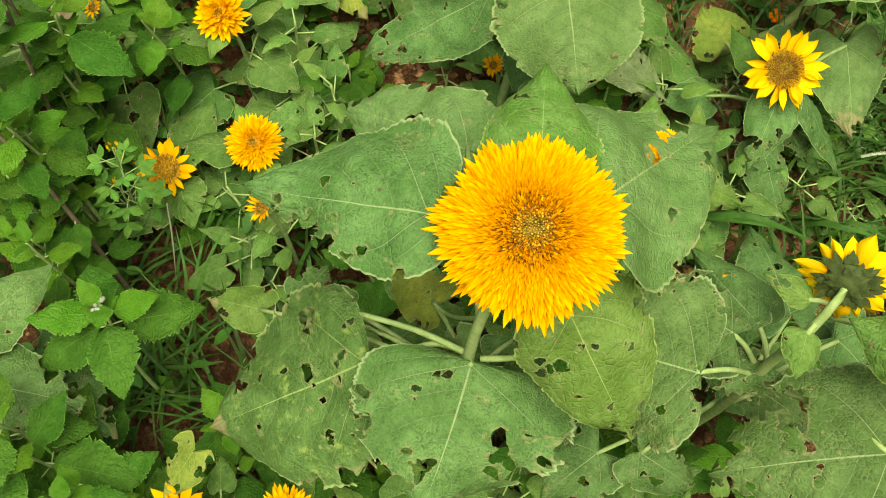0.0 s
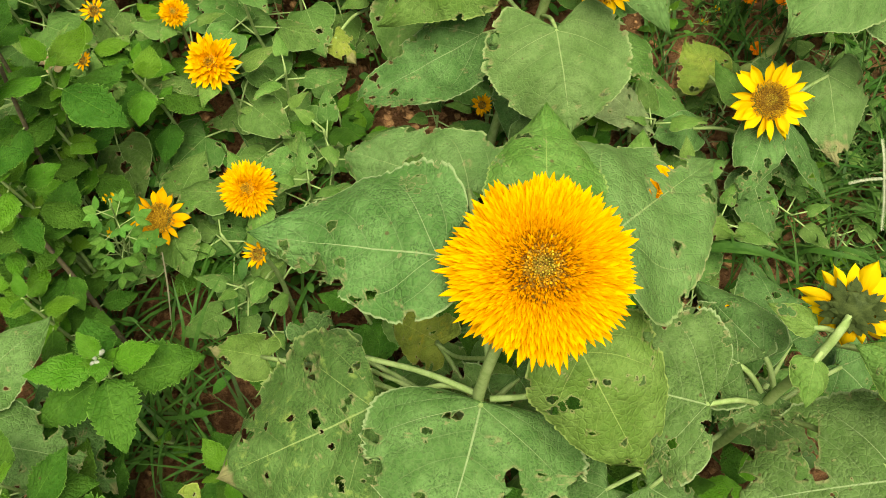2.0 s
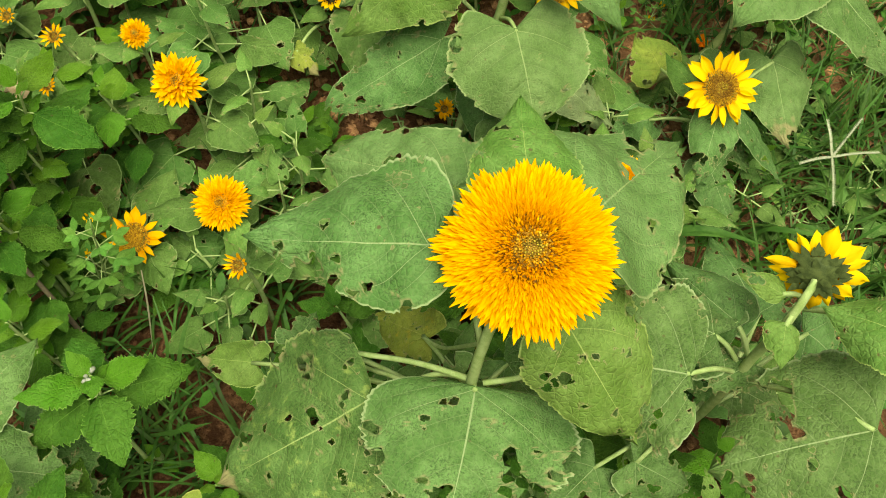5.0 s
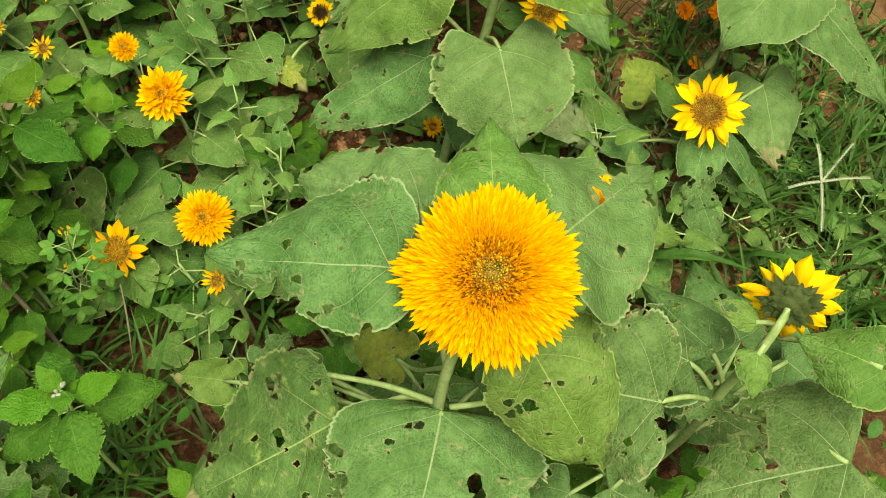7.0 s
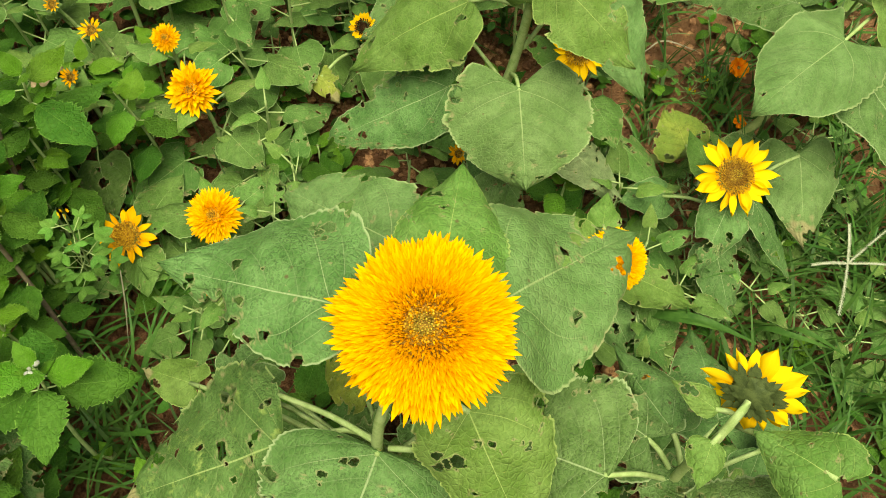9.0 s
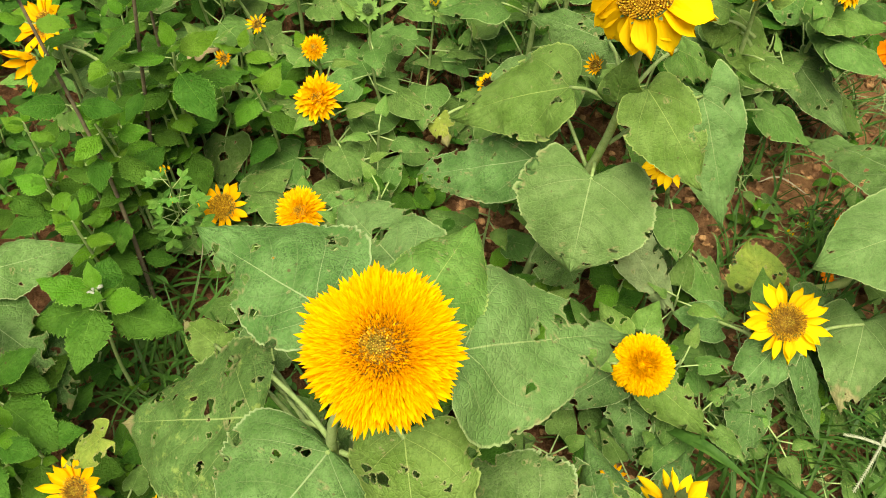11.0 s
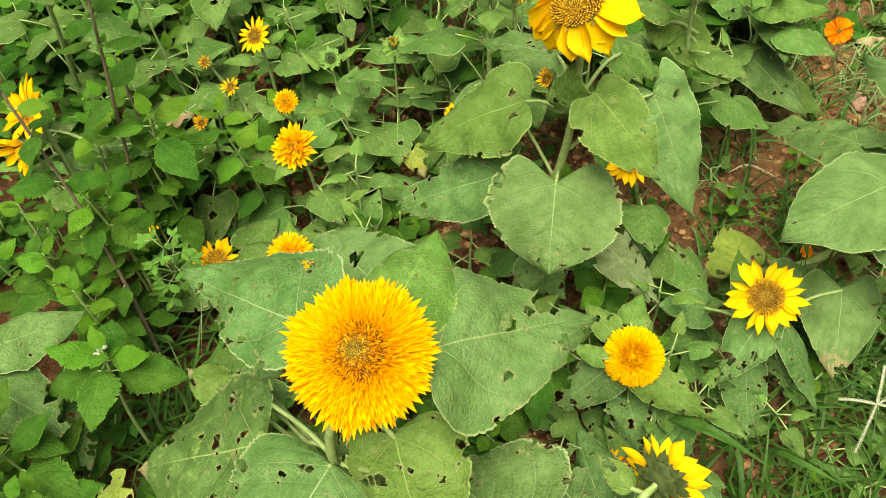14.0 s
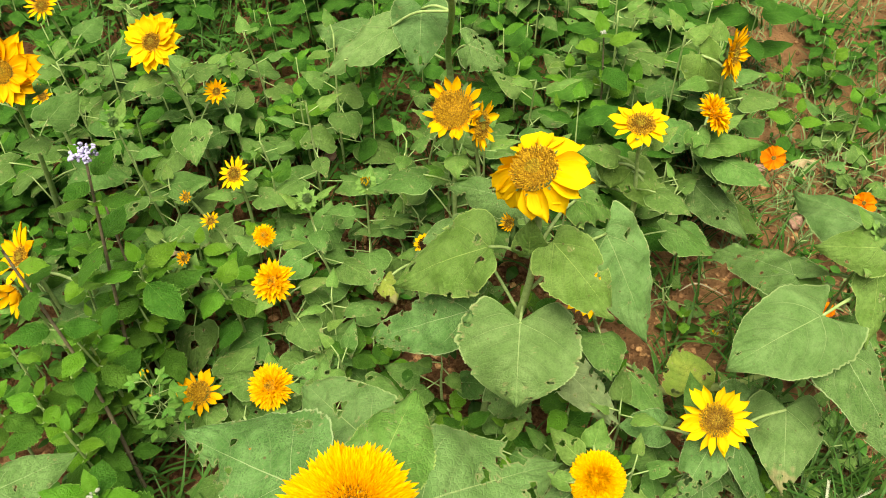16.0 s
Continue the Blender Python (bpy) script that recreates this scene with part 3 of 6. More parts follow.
def single_flower(parent, centre, facing, radius, disc=0.42, petals=19, rows=1, petal_w=0.30, lift=8.0, mat=None, floret=None, label="", droop=0.12, missing=(), bracts=24, bract=1.0, cover=None, blunt=False, wild=1.0):
    """A daisy-like sunflower: cup with bracts, disc, and separate ray petals."""
    HEADS[0] += 1
    seed = HEADS[0]
    rng = random.Random(seed)
    rd = radius * disc
    hd = part("flower_head", calyx_mesh(rd * 1.05, 0.5 * rd, bracts, (0.5 * rd + 0.006) * bract, seed), cover or CALYX, parent, label)
    hd.matrix_basis = head_frame(parent, centre, facing)
    part("disc", disc_mesh(rd, 0.24 * rd, 420 if radius > 0.06 else 260 if radius > 0.03 else 90, rd * (0.072 if radius > 0.06 else 0.10 if radius > 0.03 else 0.16), seed, None if floret else (FLORET_GREEN, FLORET if radius > 0.07 else FLORET_DARK, FLORET)), floret or FLORET, hd)
    ln = radius - 0.85 * rd
    kinds = [petal_mesh(ln, petal_w * ln * (1.0 + 0.1 * k), 0.22, -droop + 0.06 * k, seed * 5 + k, blunt=blunt) for k in range(5)]
    for row in range(rows):
        for k in range(petals):
            if (row == 0 and k in missing):
                continue
            a = 2 * math.pi * (k + 0.5 * row + rng.uniform(-0.25, 0.25)) / petals
            s = rng.uniform(0.84, 1.12) * (1 - 0.14 * row)
            p = part("petal", kinds[rng.randrange(5)], mat or YELLOW, hd)
            p.matrix_basis = (pose(0, 0, 0, 0, 0, math.degrees(a) - 90) @ pose(0, rd * 0.86, 0.001 + 0.0022 * row, lift + 14 * row + wild * rng.uniform(-9, 9), wild * rng.uniform(-16, 16), wild * rng.uniform(-7, 7)) @ Matrix.Diagonal((s * rng.uniform(0.82, 1.12), s, s, 1)))
    return hd


def double_flower(parent, centre, facing, radius, count=900, dome=0.45, core=0.16, long=0.42, short=0.10, width=0.10, mat=None, label="", ragged=0.12, floret=None, outer_drop=0.15):
    """A many-petalled pompon sunflower: hundreds of narrow florets, longest and flattest at the rim."""
    HEADS[0] += 1
    seed = HEADS[0]
    rng = random.Random(seed)
    body = radius * 0.62
    hd = part("flower_head", calyx_mesh(body * 0.9, 0.35 * body, 26, 0.35 * body, seed), CALYX, parent, label)
    hd.matrix_basis = head_frame(parent, centre, facing)
    verts, faces, blade = [], [], []
    nu, nv = 4, 2
    for k in range(count):
        inner = rng.random()
        q = math.sqrt((k + 0.5) / count)
        if q < core:
            continue
        a = k * 2.39996 + rng.uniform(-0.06, 0.06)
        t = (q - core) / (1 - core)
        ln = radius * (short + (long - short) * t ** 1.25) * rng.uniform(1 - ragged, 1 + ragged) * (0.75 if inner < 0.3 and t < 0.8 else 1) * (0.62 if 0 < core and t < 0.42 else 1)
        wd = radius * width * (0.55 + 0.60 * t) * rng.uniform(0.75, 1.25)
        if t > 0.6:
            ln *= 1 + 0.07 * noise.noise(Vector((2.2 * math.cos(a), 2.2 * math.sin(a), seed))) + 0.06 * noise.noise(Vector((6 * math.cos(a), 6 * math.sin(a), seed)))
        d, side = Vector((math.cos(a), math.sin(a), 0)), Vector((-math.sin(a), math.cos(a), 0))
        root = d * body * q + Vector((0, 0, dome * radius * (1 - q * q) * 0.8))
        tilt = radians(86 - 86 * t ** 1.15 - (3 + 4 * noise.noise(Vector((3 * math.cos(a), 3 * math.sin(a), seed + 5)))) * t + rng.uniform(-18, 18) * (1.6 - t)) - outer_drop * t
        if core == 0 and t < 0.5:
            tilt = radians(rng.uniform(35, 75))
        ahead = (math.cos(tilt) * d + math.sin(tilt) * Vector((0, 0, 1)) + side * (rng.uniform(-0.9, 0.9) * (0.5 - t) * 2 if core == 0 and t < 0.5 else 0) + side * rng.uniform(-0.16, 0.16) * (1 + 1.6 * (1 - t))).normalized()
        nrm = side.cross(ahead).normalized()
        if nrm.z < 0:
            nrm = -nrm
        curl = rng.uniform(-0.05, 0.28) * (1 if t < 0.85 else 0.4)
        roll = rng.uniform(-0.5, 0.5)
        sx = (math.cos(roll) * side + math.sin(roll) * nrm)
        i = len(verts)
        for r in range(nu + 1):
            u = r / nu
            w = (0.7, 0.95, 1.0, 0.68, 0.03)[r]
            for s in range(nv + 1):
                v = s - 1
                verts.append(root + ahead * ln * u + nrm * (curl * ln * u * u + 0.35 * wd * w * (abs(v) - 0.5)) + sx * (v * wd * w * 0.5))
                blade.append((u, v, 0))
        for r in range(nu):
            for s in range(nv):
                b = i + r * (nv + 1) + s
                faces.append((b, b + 1, b + nv + 2, b + nv + 1))
    dv, df = [], []
    for r in range(8):
        q = r / 7
        for s in range(24):
            a = 2 * math.pi * s / 24
            dv.append((body * q * math.cos(a), body * q * math.sin(a), dome * radius * 0.8 * (1 - q * q) - 0.0015))
    df = [(r * 24 + s, r * 24 + (s + 1) % 24, (r + 1) * 24 + (s + 1) % 24, (r + 1) * 24 + s) for r in range(7) for s in range(24)]
    part("receptacle", to_mesh("receptacle", dv, df), FLORET if core > 0 else mat or GOLD, hd)
    pt = part("petals", to_mesh("petals", verts, faces, blade), mat or GOLD, hd)
    tagged(pt, kind="stuff")
    if core < 0.08:
        return hd
    dm = disc_mesh(body * max(core * 1.9, 0.2), 0.10 * radius, 150, radius * 0.028, seed)
    dob = part("disc", dm, floret or FLORET_GREEN, hd)
    dob.location = (0, 0, dome * radius * 0.8 * (1 - core * core) - 0.06 * radius)
    return hd


def pompon_head(parent, centre, facing, radius, seed, dome=0.30, swell=(), label=""):
    """A dense double head: a knobbly green eye, a ring of hooked tube florets, then fur-like petals that widen to the rim."""
    rng = random.Random(seed)
    body = radius * 0.64
    hd = part("flower_head", calyx_mesh(body * 0.9, 0.35 * body, 26, 0.35 * body, seed), CALYX, parent, label)
    hd.matrix_basis = head_frame(parent, centre, facing)

    def height(q):
        return dome * radius * 0.8 * (1 - q * q)

    def florets(count, q0, q1, length, width, tilt, loose, hook, profile):
        verts, faces, blade = [], [], []
        for k in range(count):
            t = (k + 0.5) / count
            q = math.sqrt(q0 * q0 + (q1 * q1 - q0 * q0) * t)
            t = (q - q0) / (q1 - q0)
            a = k * 2.39996 + rng.uniform(-0.12, 0.12)
            out, side = Vector((math.cos(a), math.sin(a), 0)), Vector((-math.sin(a), math.cos(a), 0))
            ln = radius * (length[0] + (length[1] - length[0]) * t) * rng.uniform(0.80, 1.12)
            wd = radius * (width[0] + (width[1] - width[0]) * t) * rng.uniform(0.8, 1.25)
            if q > 0.8:
                ln *= 1 + 0.12 * noise.noise(Vector((2.0 * out.x, 2.0 * out.y, seed))) + 0.14 * noise.noise(Vector((6.5 * out.x, 6.5 * out.y, seed)))
                for at, span, gain in swell:
                    if abs((a - radians(at) + math.pi) % (2 * math.pi) - math.pi) < radians(span):
                        ln *= gain
            el = radians(tilt[0] + (tilt[1] - tilt[0]) * t + rng.gauss(0, 1) * loose)
            ahead = (math.cos(el) * out + math.sin(el) * Vector((0, 0, 1)) + side * rng.gauss(0, 1) * loose * 0.011).normalized()
            nrm = side.cross(ahead).normalized()
            nrm = -nrm if nrm.z < 0 else nrm
            roll, curl = rng.gauss(0, 0.30), rng.uniform(*hook)
            sx = math.cos(roll) * side + math.sin(roll) * nrm
            root = out * body * q + Vector((0, 0, height(q) - 0.0006))
            i, rows = len(verts), len(profile) - 1
            for r, w in enumerate(profile):
                u = r / rows
                for v in (-1, 0, 1):
                    verts.append(root + ahead * ln * u + nrm * (curl * ln * u * u + 0.30 * wd * w * (abs(v) - 0.5)) + sx * (v * wd * w * 0.5))
                    blade.append((u, v, 0))
            for r in range(rows):
                for c in range(2):
                    b = i + 3 * r + c
                    faces.append((b, b + 1, b + 4, b + 3))
        return to_mesh("petals", verts, faces, blade)

    leafy = (0.55, 0.95, 1.0, 0.96, 0.66, 0.05)
    for mesh, mat, text in ((florets(460, 0.76, 1.0, (0.32, 0.385), (0.058, 0.082), (13, -6), 7, (-0.20, 0.06), leafy), GOLD, "broad golden outer petals"),
                            (florets(2100, 0.56, 0.97, (0.13, 0.30), (0.026, 0.052), (52, 8), 6, (-0.12, 0.06), leafy), GOLD, "narrow golden petals lying outwards"),
                            (florets(1250, 0.34, 0.68, (0.075, 0.13), (0.020, 0.028), (72, 50), 12, (-0.35, 0.15), (0.8, 1.0, 0.9, 0.04)), TUBE, "short hooked orange florets"),
                            (florets(480, 0.17, 0.42, (0.045, 0.075), (0.021, 0.022), (82, 68), 16, (-0.6, 0.4), (1.0, 1.0, 0.9, 0.3)), TUBE, "short hooked orange florets")):
        tagged(part("petals", mesh, mat, hd, text), kind="stuff")
    # dome beneath, dark brown so that the floret gaps look shaded
    rings = [(body * q * math.cos(2 * math.pi * k / 28), body * q * math.sin(2 * math.pi * k / 28), height(q) - 0.0012) for q in [j / 8 for j in range(9)] for k in range(28)]
    part("receptacle", to_mesh("receptacle", rings, [(r * 28 + k, r * 28 + (k + 1) % 28, (r + 1) * 28 + (k + 1) % 28, (r + 1) * 28 + k) for r in range(8) for k in range(28)]), FLORET_DARK, hd)
    eye = part("disc", disc_mesh(body * 0.235, 0.035 * radius, 115, radius * 0.026, seed, (FLORET_GREEN, FLORET_GREEN, FLORET)), None, hd, "olive-green knobbly centre")
    eye.location = (0, 0, height(0.2) - 0.002)
    return hd


# shared small leaves, several of each kind, modelled 8 cm long
UNIT = 0.08


def variants(n, **kw):
    return [blade_mesh(UNIT, UNIT * kw["width"], 500 + 17 * k + int(kw["width"] * 100), **{a: b for a, b in kw.items() if a != "width"}) for k in range(n)]


def unit_leaves(width, n, **kw):
    base = dict(nu=16, nv=8, teeth=8, tooth=0.06, holes=0, bites=0)
    base.update(kw)
    return variants(n, width=width, **base)


YOUNG_BLADES = unit_leaves(0.62, 5, cup=0.14, droop=0.22, wave=0.05, lobe=0.08, holes=2, bites=1, hole_size=0.0028, nu=24, nv=12, heart=0.78)
HEART_BLADES = unit_leaves(0.86, 6, cup=0.12, droop=0.18, wave=0.05, lobe=0.15, holes=4, bites=1, hole_size=0.0032, nu=32, nv=18, teeth=14, quilt=0.022)
WEED_BLADES = unit_leaves(0.62, 6, cup=0.10, droop=0.16, wave=0.05, lobe=0.0, peak=0.42, tooth=0.20, teeth=14, nu=56, nv=14, ribs=7.0, quilt=0.030, heart=0.78)
HERB_BLADES = unit_leaves(0.55, 3, cup=0.1, droop=0.1, wave=0.03, lobe=0.0, peak=0.52, tooth=0.0, nu=10, nv=6, heart=0.78)


def set_leaf(parent, meshes, mat, at, azimuth, elevation, size, rng, name="leaf", label=""):
    """A shared blade at a local place, pointing to azimuth and tilted up or down."""
    me = meshes[rng.randrange(len(meshes))]
    if not me.materials:
        me.materials.append(mat)
    ob = new(name, me)
    ob.parent = parent
    if me.materials[0] != mat:
        ob.material_slots[0].link = "OBJECT"
        ob.material_slots[0].material = mat
    ob.matrix_basis = Matrix.Translation(at) @ pose(0, 0, 0, 0, 0, azimuth) @ pose(0, 0, 0, elevation, rng.uniform(-18, 18), 0) @ Matrix.Diagonal((size / UNIT, size / UNIT, size / UNIT, 1))
    return tagged(ob, label)


WEED_LABEL = "bright green nettle-like weed with toothed opposite leaves"


def weed(top, seed, size=0.07, nodes=4, foot=None, bud=False, mat_stem=None, label=WEED_LABEL, gap=0.055, r=0.0028, fresh=2, low=False):
    """An upright weed with crossed pairs of toothed leaves up to its tip."""
    rng = random.Random(seed)
    top = Vector(top)
    foot = Vector(foot) if foot is not None else Vector((top.x + rng.uniform(-0.03, 0.03), top.y + rng.uniform(-0.03, 0.03), 0.0))
    w = plant("weed", foot, label, "weed", "weeds among the sunflowers")
    line = curve_points([Vector((0, 0, 0)), (top - foot) * 0.5 + Vector((rng.uniform(-0.012, 0.012), rng.uniform(-0.012, 0.012), 0)), top - foot], 14)
    v, f = tube_data(line, r * 1.4, r * 0.7, 6)
    part("stem", to_mesh("stem", v, f), mat_stem or STEM, w)
    spin = rng.uniform(0, 360)
    total = sum((line[k + 1] - line[k]).length for k in range(len(line) - 1))
    for k in range(nodes):
        q = max(0.12, 1 - (0.004 + gap * k ** 1.3 * 0.62) / total)
        at = line[min(len(line) - 1, int(round(q * (len(line) - 1))))]
        for s in range(2):
            sz = size * (0.50, 0.80, 1.04, 1.08, 1.05, 0.95, 0.85, 0.8)[min(k, 7)] * rng.uniform(0.82, 1.16)
            az = spin + 90 * k + 180 * s + rng.uniform(-16, 16)
            el = rng.uniform(34, 58) if k == 0 else rng.uniform(8, 26) if k == 1 else rng.uniform(-12, 14)
            d = Vector((-math.sin(radians(az)), math.cos(radians(az)), 0.45)) * sz * (0.02 if k == 0 else 0.16)
            lf = set_leaf(w, WEED_BLADES, WEED_TOP if k < fresh else WEED, at + d, az, el, sz, rng)
            if k and not low:
                inv = lf.matrix_basis.inverted()
                vv, ff = tube_data([inv @ at, inv @ (at + d * 1.04)], 0.0013 * UNIT / sz, 0.0011 * UNIT / sz, 4)
                part("petiole", to_mesh("petiole", vv, ff), STEM, lf)
            if k > 1 and not low and rng.random() < 0.40:
                # a young side shoot in the axil
                for e in (-1, 1):
                    set_leaf(w, WEED_BLADES, WEED_TOP, at + d * 0.5, az + 75 * e + rng.uniform(-20, 20), rng.uniform(15, 45), size * rng.uniform(0.26, 0.42), rng)
    if bud:
        v, f = [], []
        for k in range(80 if bud == "lilac" else 14):
            c = Vector((rng.uniform(-1, 1), rng.uniform(-1, 1), rng.uniform(0, 0.7))) * (0.019 if bud == "lilac" else 0.008) + line[-1]
            d = ball_data(c, rng.uniform(0.0022, 0.0036), rng)
            f += [tuple(i + len(v) for i in q) for q in d[1]]
            v += d[0]
        tagged(part("inflorescence", to_mesh("inflorescence", v, f), LILAC if bud == "lilac" else WEED_BUD, w, "small lilac-white fluffy flower cluster" if bud == "lilac" else "tight grey-green bud cluster"), kind="stuff")
    return w


ICO_V, ICO_F = [], []
_b = bmesh.new()
bmesh.ops.create_icosphere(_b, subdivisions=1, radius=1.0)
ICO_V = [q.co.copy() for q in _b.verts]
ICO_F = [tuple(q.index for q in w.verts) for w in _b.faces]
_b.free()


def ball_data(c, r, rng, rough=0.25, squash=1.0):
    v = [c + Vector((p.x * r, p.y * r, p.z * r * squash)) * (1 + rng.uniform(-rough, rough)) for p in ICO_V]
    return v, ICO_F


def seedling(top, seed, size=0.075, leaves=7, bud=False, label="young sunflower plant with a leafy green top", mat=None, blades=None, foot=None, spread=1.0):
    """A young sunflower: a stem with spiral leaves that get larger downwards round a tight top."""
    rng = random.Random(seed)
    top = Vector(top)
    foot = Vector(foot) if foot is not None else Vector((top.x + rng.uniform(-0.03, 0.03), top.y + rng.uniform(-0.02, 0.04), 0.0))
    w = plant("sunflower_plant", foot, label, "sunflower", "sunflower plants")
    line = curve_points([Vector((0, 0, 0)), (top - foot) * 0.5 + Vector((rng.uniform(-0.01, 0.01), rng.uniform(-0.01, 0.01), 0)), top - foot], 12)
    v, f = tube_data(line, 0.0036, 0.0020, 7)
    part("stem", to_mesh("stem", v, f), STEM, w)
    spin = rng.uniform(0, 360)
    for k in range(leaves):
        q = 1 - min(0.8, 0.015 + 0.095 * k * spread)
        at = line[min(len(line) - 1, int(round(q * (len(line) - 1))))]
        sz = size * (0.5 + 0.13 * min(k, 6)) * rng.uniform(0.88, 1.12)
        az = spin + 137.5 * k + rng.uniform(-15, 15)
        el = 36 - 8 * min(k, 5) + rng.uniform(-8, 8)
        out = 0.02 + 0.006 * k
        d = Vector((-math.sin(radians(az)), math.cos(radians(az)), math.tan(radians(max(el, 5))) * 0.7)) * out
        young = k < 2
        lf = set_leaf(w, blades or (YOUNG_BLADES if k < 4 else HEART_BLADES), mat or (LEAF_YOUNG if young else LEAF_SMALL), at + d, az, el, sz, rng)
        inv = lf.matrix_basis.inverted()
        vv, ff = tube_data([inv @ at, inv @ (at + d * 1.03)], 0.0016 * UNIT / sz, 0.0013 * UNIT / sz, 5)
        part("petiole", to_mesh("petiole", vv, ff), STEM, lf)
    if bud:
        hd = part("bud", calyx_mesh(0.009, 0.009, 24, 0.017, seed), BUD_GREEN, w, "closed green sunflower bud")
        hd.matrix_basis = head_frame(w, top + Vector((0, 0, 0.012)), (rng.uniform(-0.2, 0.2), -0.3, 1))
        cone = part("bud_core", disc_mesh(0.0075, 0.009, 60, 0.0026, seed), CALYX, hd)
        cone.location = (0, 0, 0.001)
        if bud == "yellow":
            pm = petal_mesh(0.016, 0.006, 0.3, 0.5, seed)
            for k in range(12):
                p = part("petal", pm, YELLOW, hd)
                p.matrix_basis = pose(0, 0, 0, 0, 0, 30 * k + rng.uniform(-8, 8)) @ pose(0, 0.005, 0.002, 55 + rng.uniform(-15, 15))
    return w


# ---- ground ----
BARE = [(-0.67, 1.37, 0.09), (-0.48, 1.54, 0.07), (-0.34, 1.27, 0.07), (0.56, 1.28, 0.11), (0.50, 1.41, 0.09), (0.71, 1.61, 0.12), (0.64, 1.80, 0.10), (0.40, 0.90, 0.07), (0.60, 2.42, 0.16), (0.83, 2.60, 0.16), (0.69, 2.05, 0.10), (0.22, 0.87, 0.05), (0.00, 0.97, 0.06), (-0.07, 0.52, 0.05), (0.25, 0.63, 0.07), (0.62, 1.58, 0.14), (0.24, 0.92, 0.06), (0.46, 0.88, 0.06), (0.47, 1.10, 0.13), (-0.34, 0.44, 0.12), (-0.38, 0.58, 0.08), (-0.40, 0.30, 0.06)]


def bare(x, y):
    """Whether a place lies in one of the open patches of soil."""
    return any((x - a) ** 2 + (y - b) ** 2 < r * r for a, b, r in BARE)


def spaced(lo, hi, step, far):
    a = list(np.arange(lo, hi + step / 2, step))
    g, left, right = step, [], []
    x = hi
    while x < far:
        g *= 1.45
        x += g
        right.append(x)
    g, x = step, lo
    while x > -far:
        g *= 1.45
        x -= g
        left.append(x)
    return left[::-1] + a + right


def ground_height(x, y):
    k = 1.0 if abs(x) < 3 and abs(y - 1) < 3 else 0.3
    p = Vector((x, y, 0))
    return k * (0.014 * noise.noise(p * 4.0) + 0.012 * noise.noise(p * 14.0) + 0.013 * noise.noise(p * 31.0)) - 0.006


def build_ground():
    xs, ys = spaced(-1.7, 1.7, 0.017, 400), spaced(-0.4, 3.0, 0.017, 400)
    verts = [(x, y, ground_height(x, y)) for y in ys for x in xs]
    w = len(xs)
    faces = [(j * w + i, j * w + i + 1, (j + 1) * w + i + 1, (j + 1) * w + i) for j in range(len(ys) - 1) for i in range(w - 1)]
    ob = new("ground", to_mesh("ground", verts, faces))
    ob.data.materials.append(SOIL)
    tagged(ob, "crumbly reddish-brown bare soil of the flower bed", "soil", kind="structure")


build_ground()


# ---- the tall pompon sunflower ----
p = plant("sunflower_plant", (0.055, 0.325, 0.0), "tall sunflower with one golden pompon head and big eaten leaves", "sunflower", "sunflower plants")
stem(p, [(0.055, 0.325, 0.0), (0.045, 0.30, 0.3), (0.044, 0.282, 0.56), (0.062, 0.30, 0.67), (0.088, 0.322, 0.735)], 0.0068, 0.0050, label="thick hairy pale green stem")
pompon_head(p, (0.088, 0.322, 0.750), (-0.03, -0.36, 0.93), 0.0785, 7, swell=((178, 9, 1.20), (192, 6, 1.10), (150, 9, 0.90), (276, 5, 1.16), (122, 6, 1.08)), label="large golden double sunflower head with greenish centre")
leaf(p, (0.009, 0.347, 0.725), (-0.163, 0.379, 0.690), 0.152, (0.066, 0.353, 0.660), up=(-0.12, -0.10, 1), skew=0.26, lobe=0.10, full=1.35, holes=1, bites=1, hole_size=0.006, cup=0.12, label="broad grey-green leaf with ragged eaten edge",
     cuts=[((-0.108, 0.349, 0.690), 0.0120), ((-0.126, 0.350, 0.690), 0.0085), ((-0.095, 0.354, 0.690), 0.0060), ((-0.130, 0.371, 0.700), 0.0055), ((-0.120, 0.347, 0.700), 0.0060), ((-0.108, 0.345, 0.700), 0.0040), ((-0.083, 0.318, 0.700), 0.0040), ((-0.064, 0.318, 0.700), 0.0042), ((-0.026, 0.311, 0.700), 0.0022), ((-0.114, 0.312, 0.700), 0.0110), ((-0.098, 0.317, 0.700), 0.0060), ((-0.061, 0.294, 0.700), 0.0070), ((-0.121, 0.348, 0.710), 0.0060), ((-0.110, 0.334, 0.710), 0.0105), ((-0.132, 0.339, 0.710), 0.0120), ((-0.072, 0.307, 0.710), 0.0060), ((-0.099, 0.344, 0.710), 0.0040), ((-0.052, 0.321, 0.710), 0.0045)])
leaf(p, (0.099, 0.385, 0.735), (0.104, 0.500, 0.727), 0.106, (0.085, 0.325, 0.70), up=(0, -0.2, 1), full=1.9, peak=0.3, holes=2, bites=0, mat=LEAF_YOUNG)
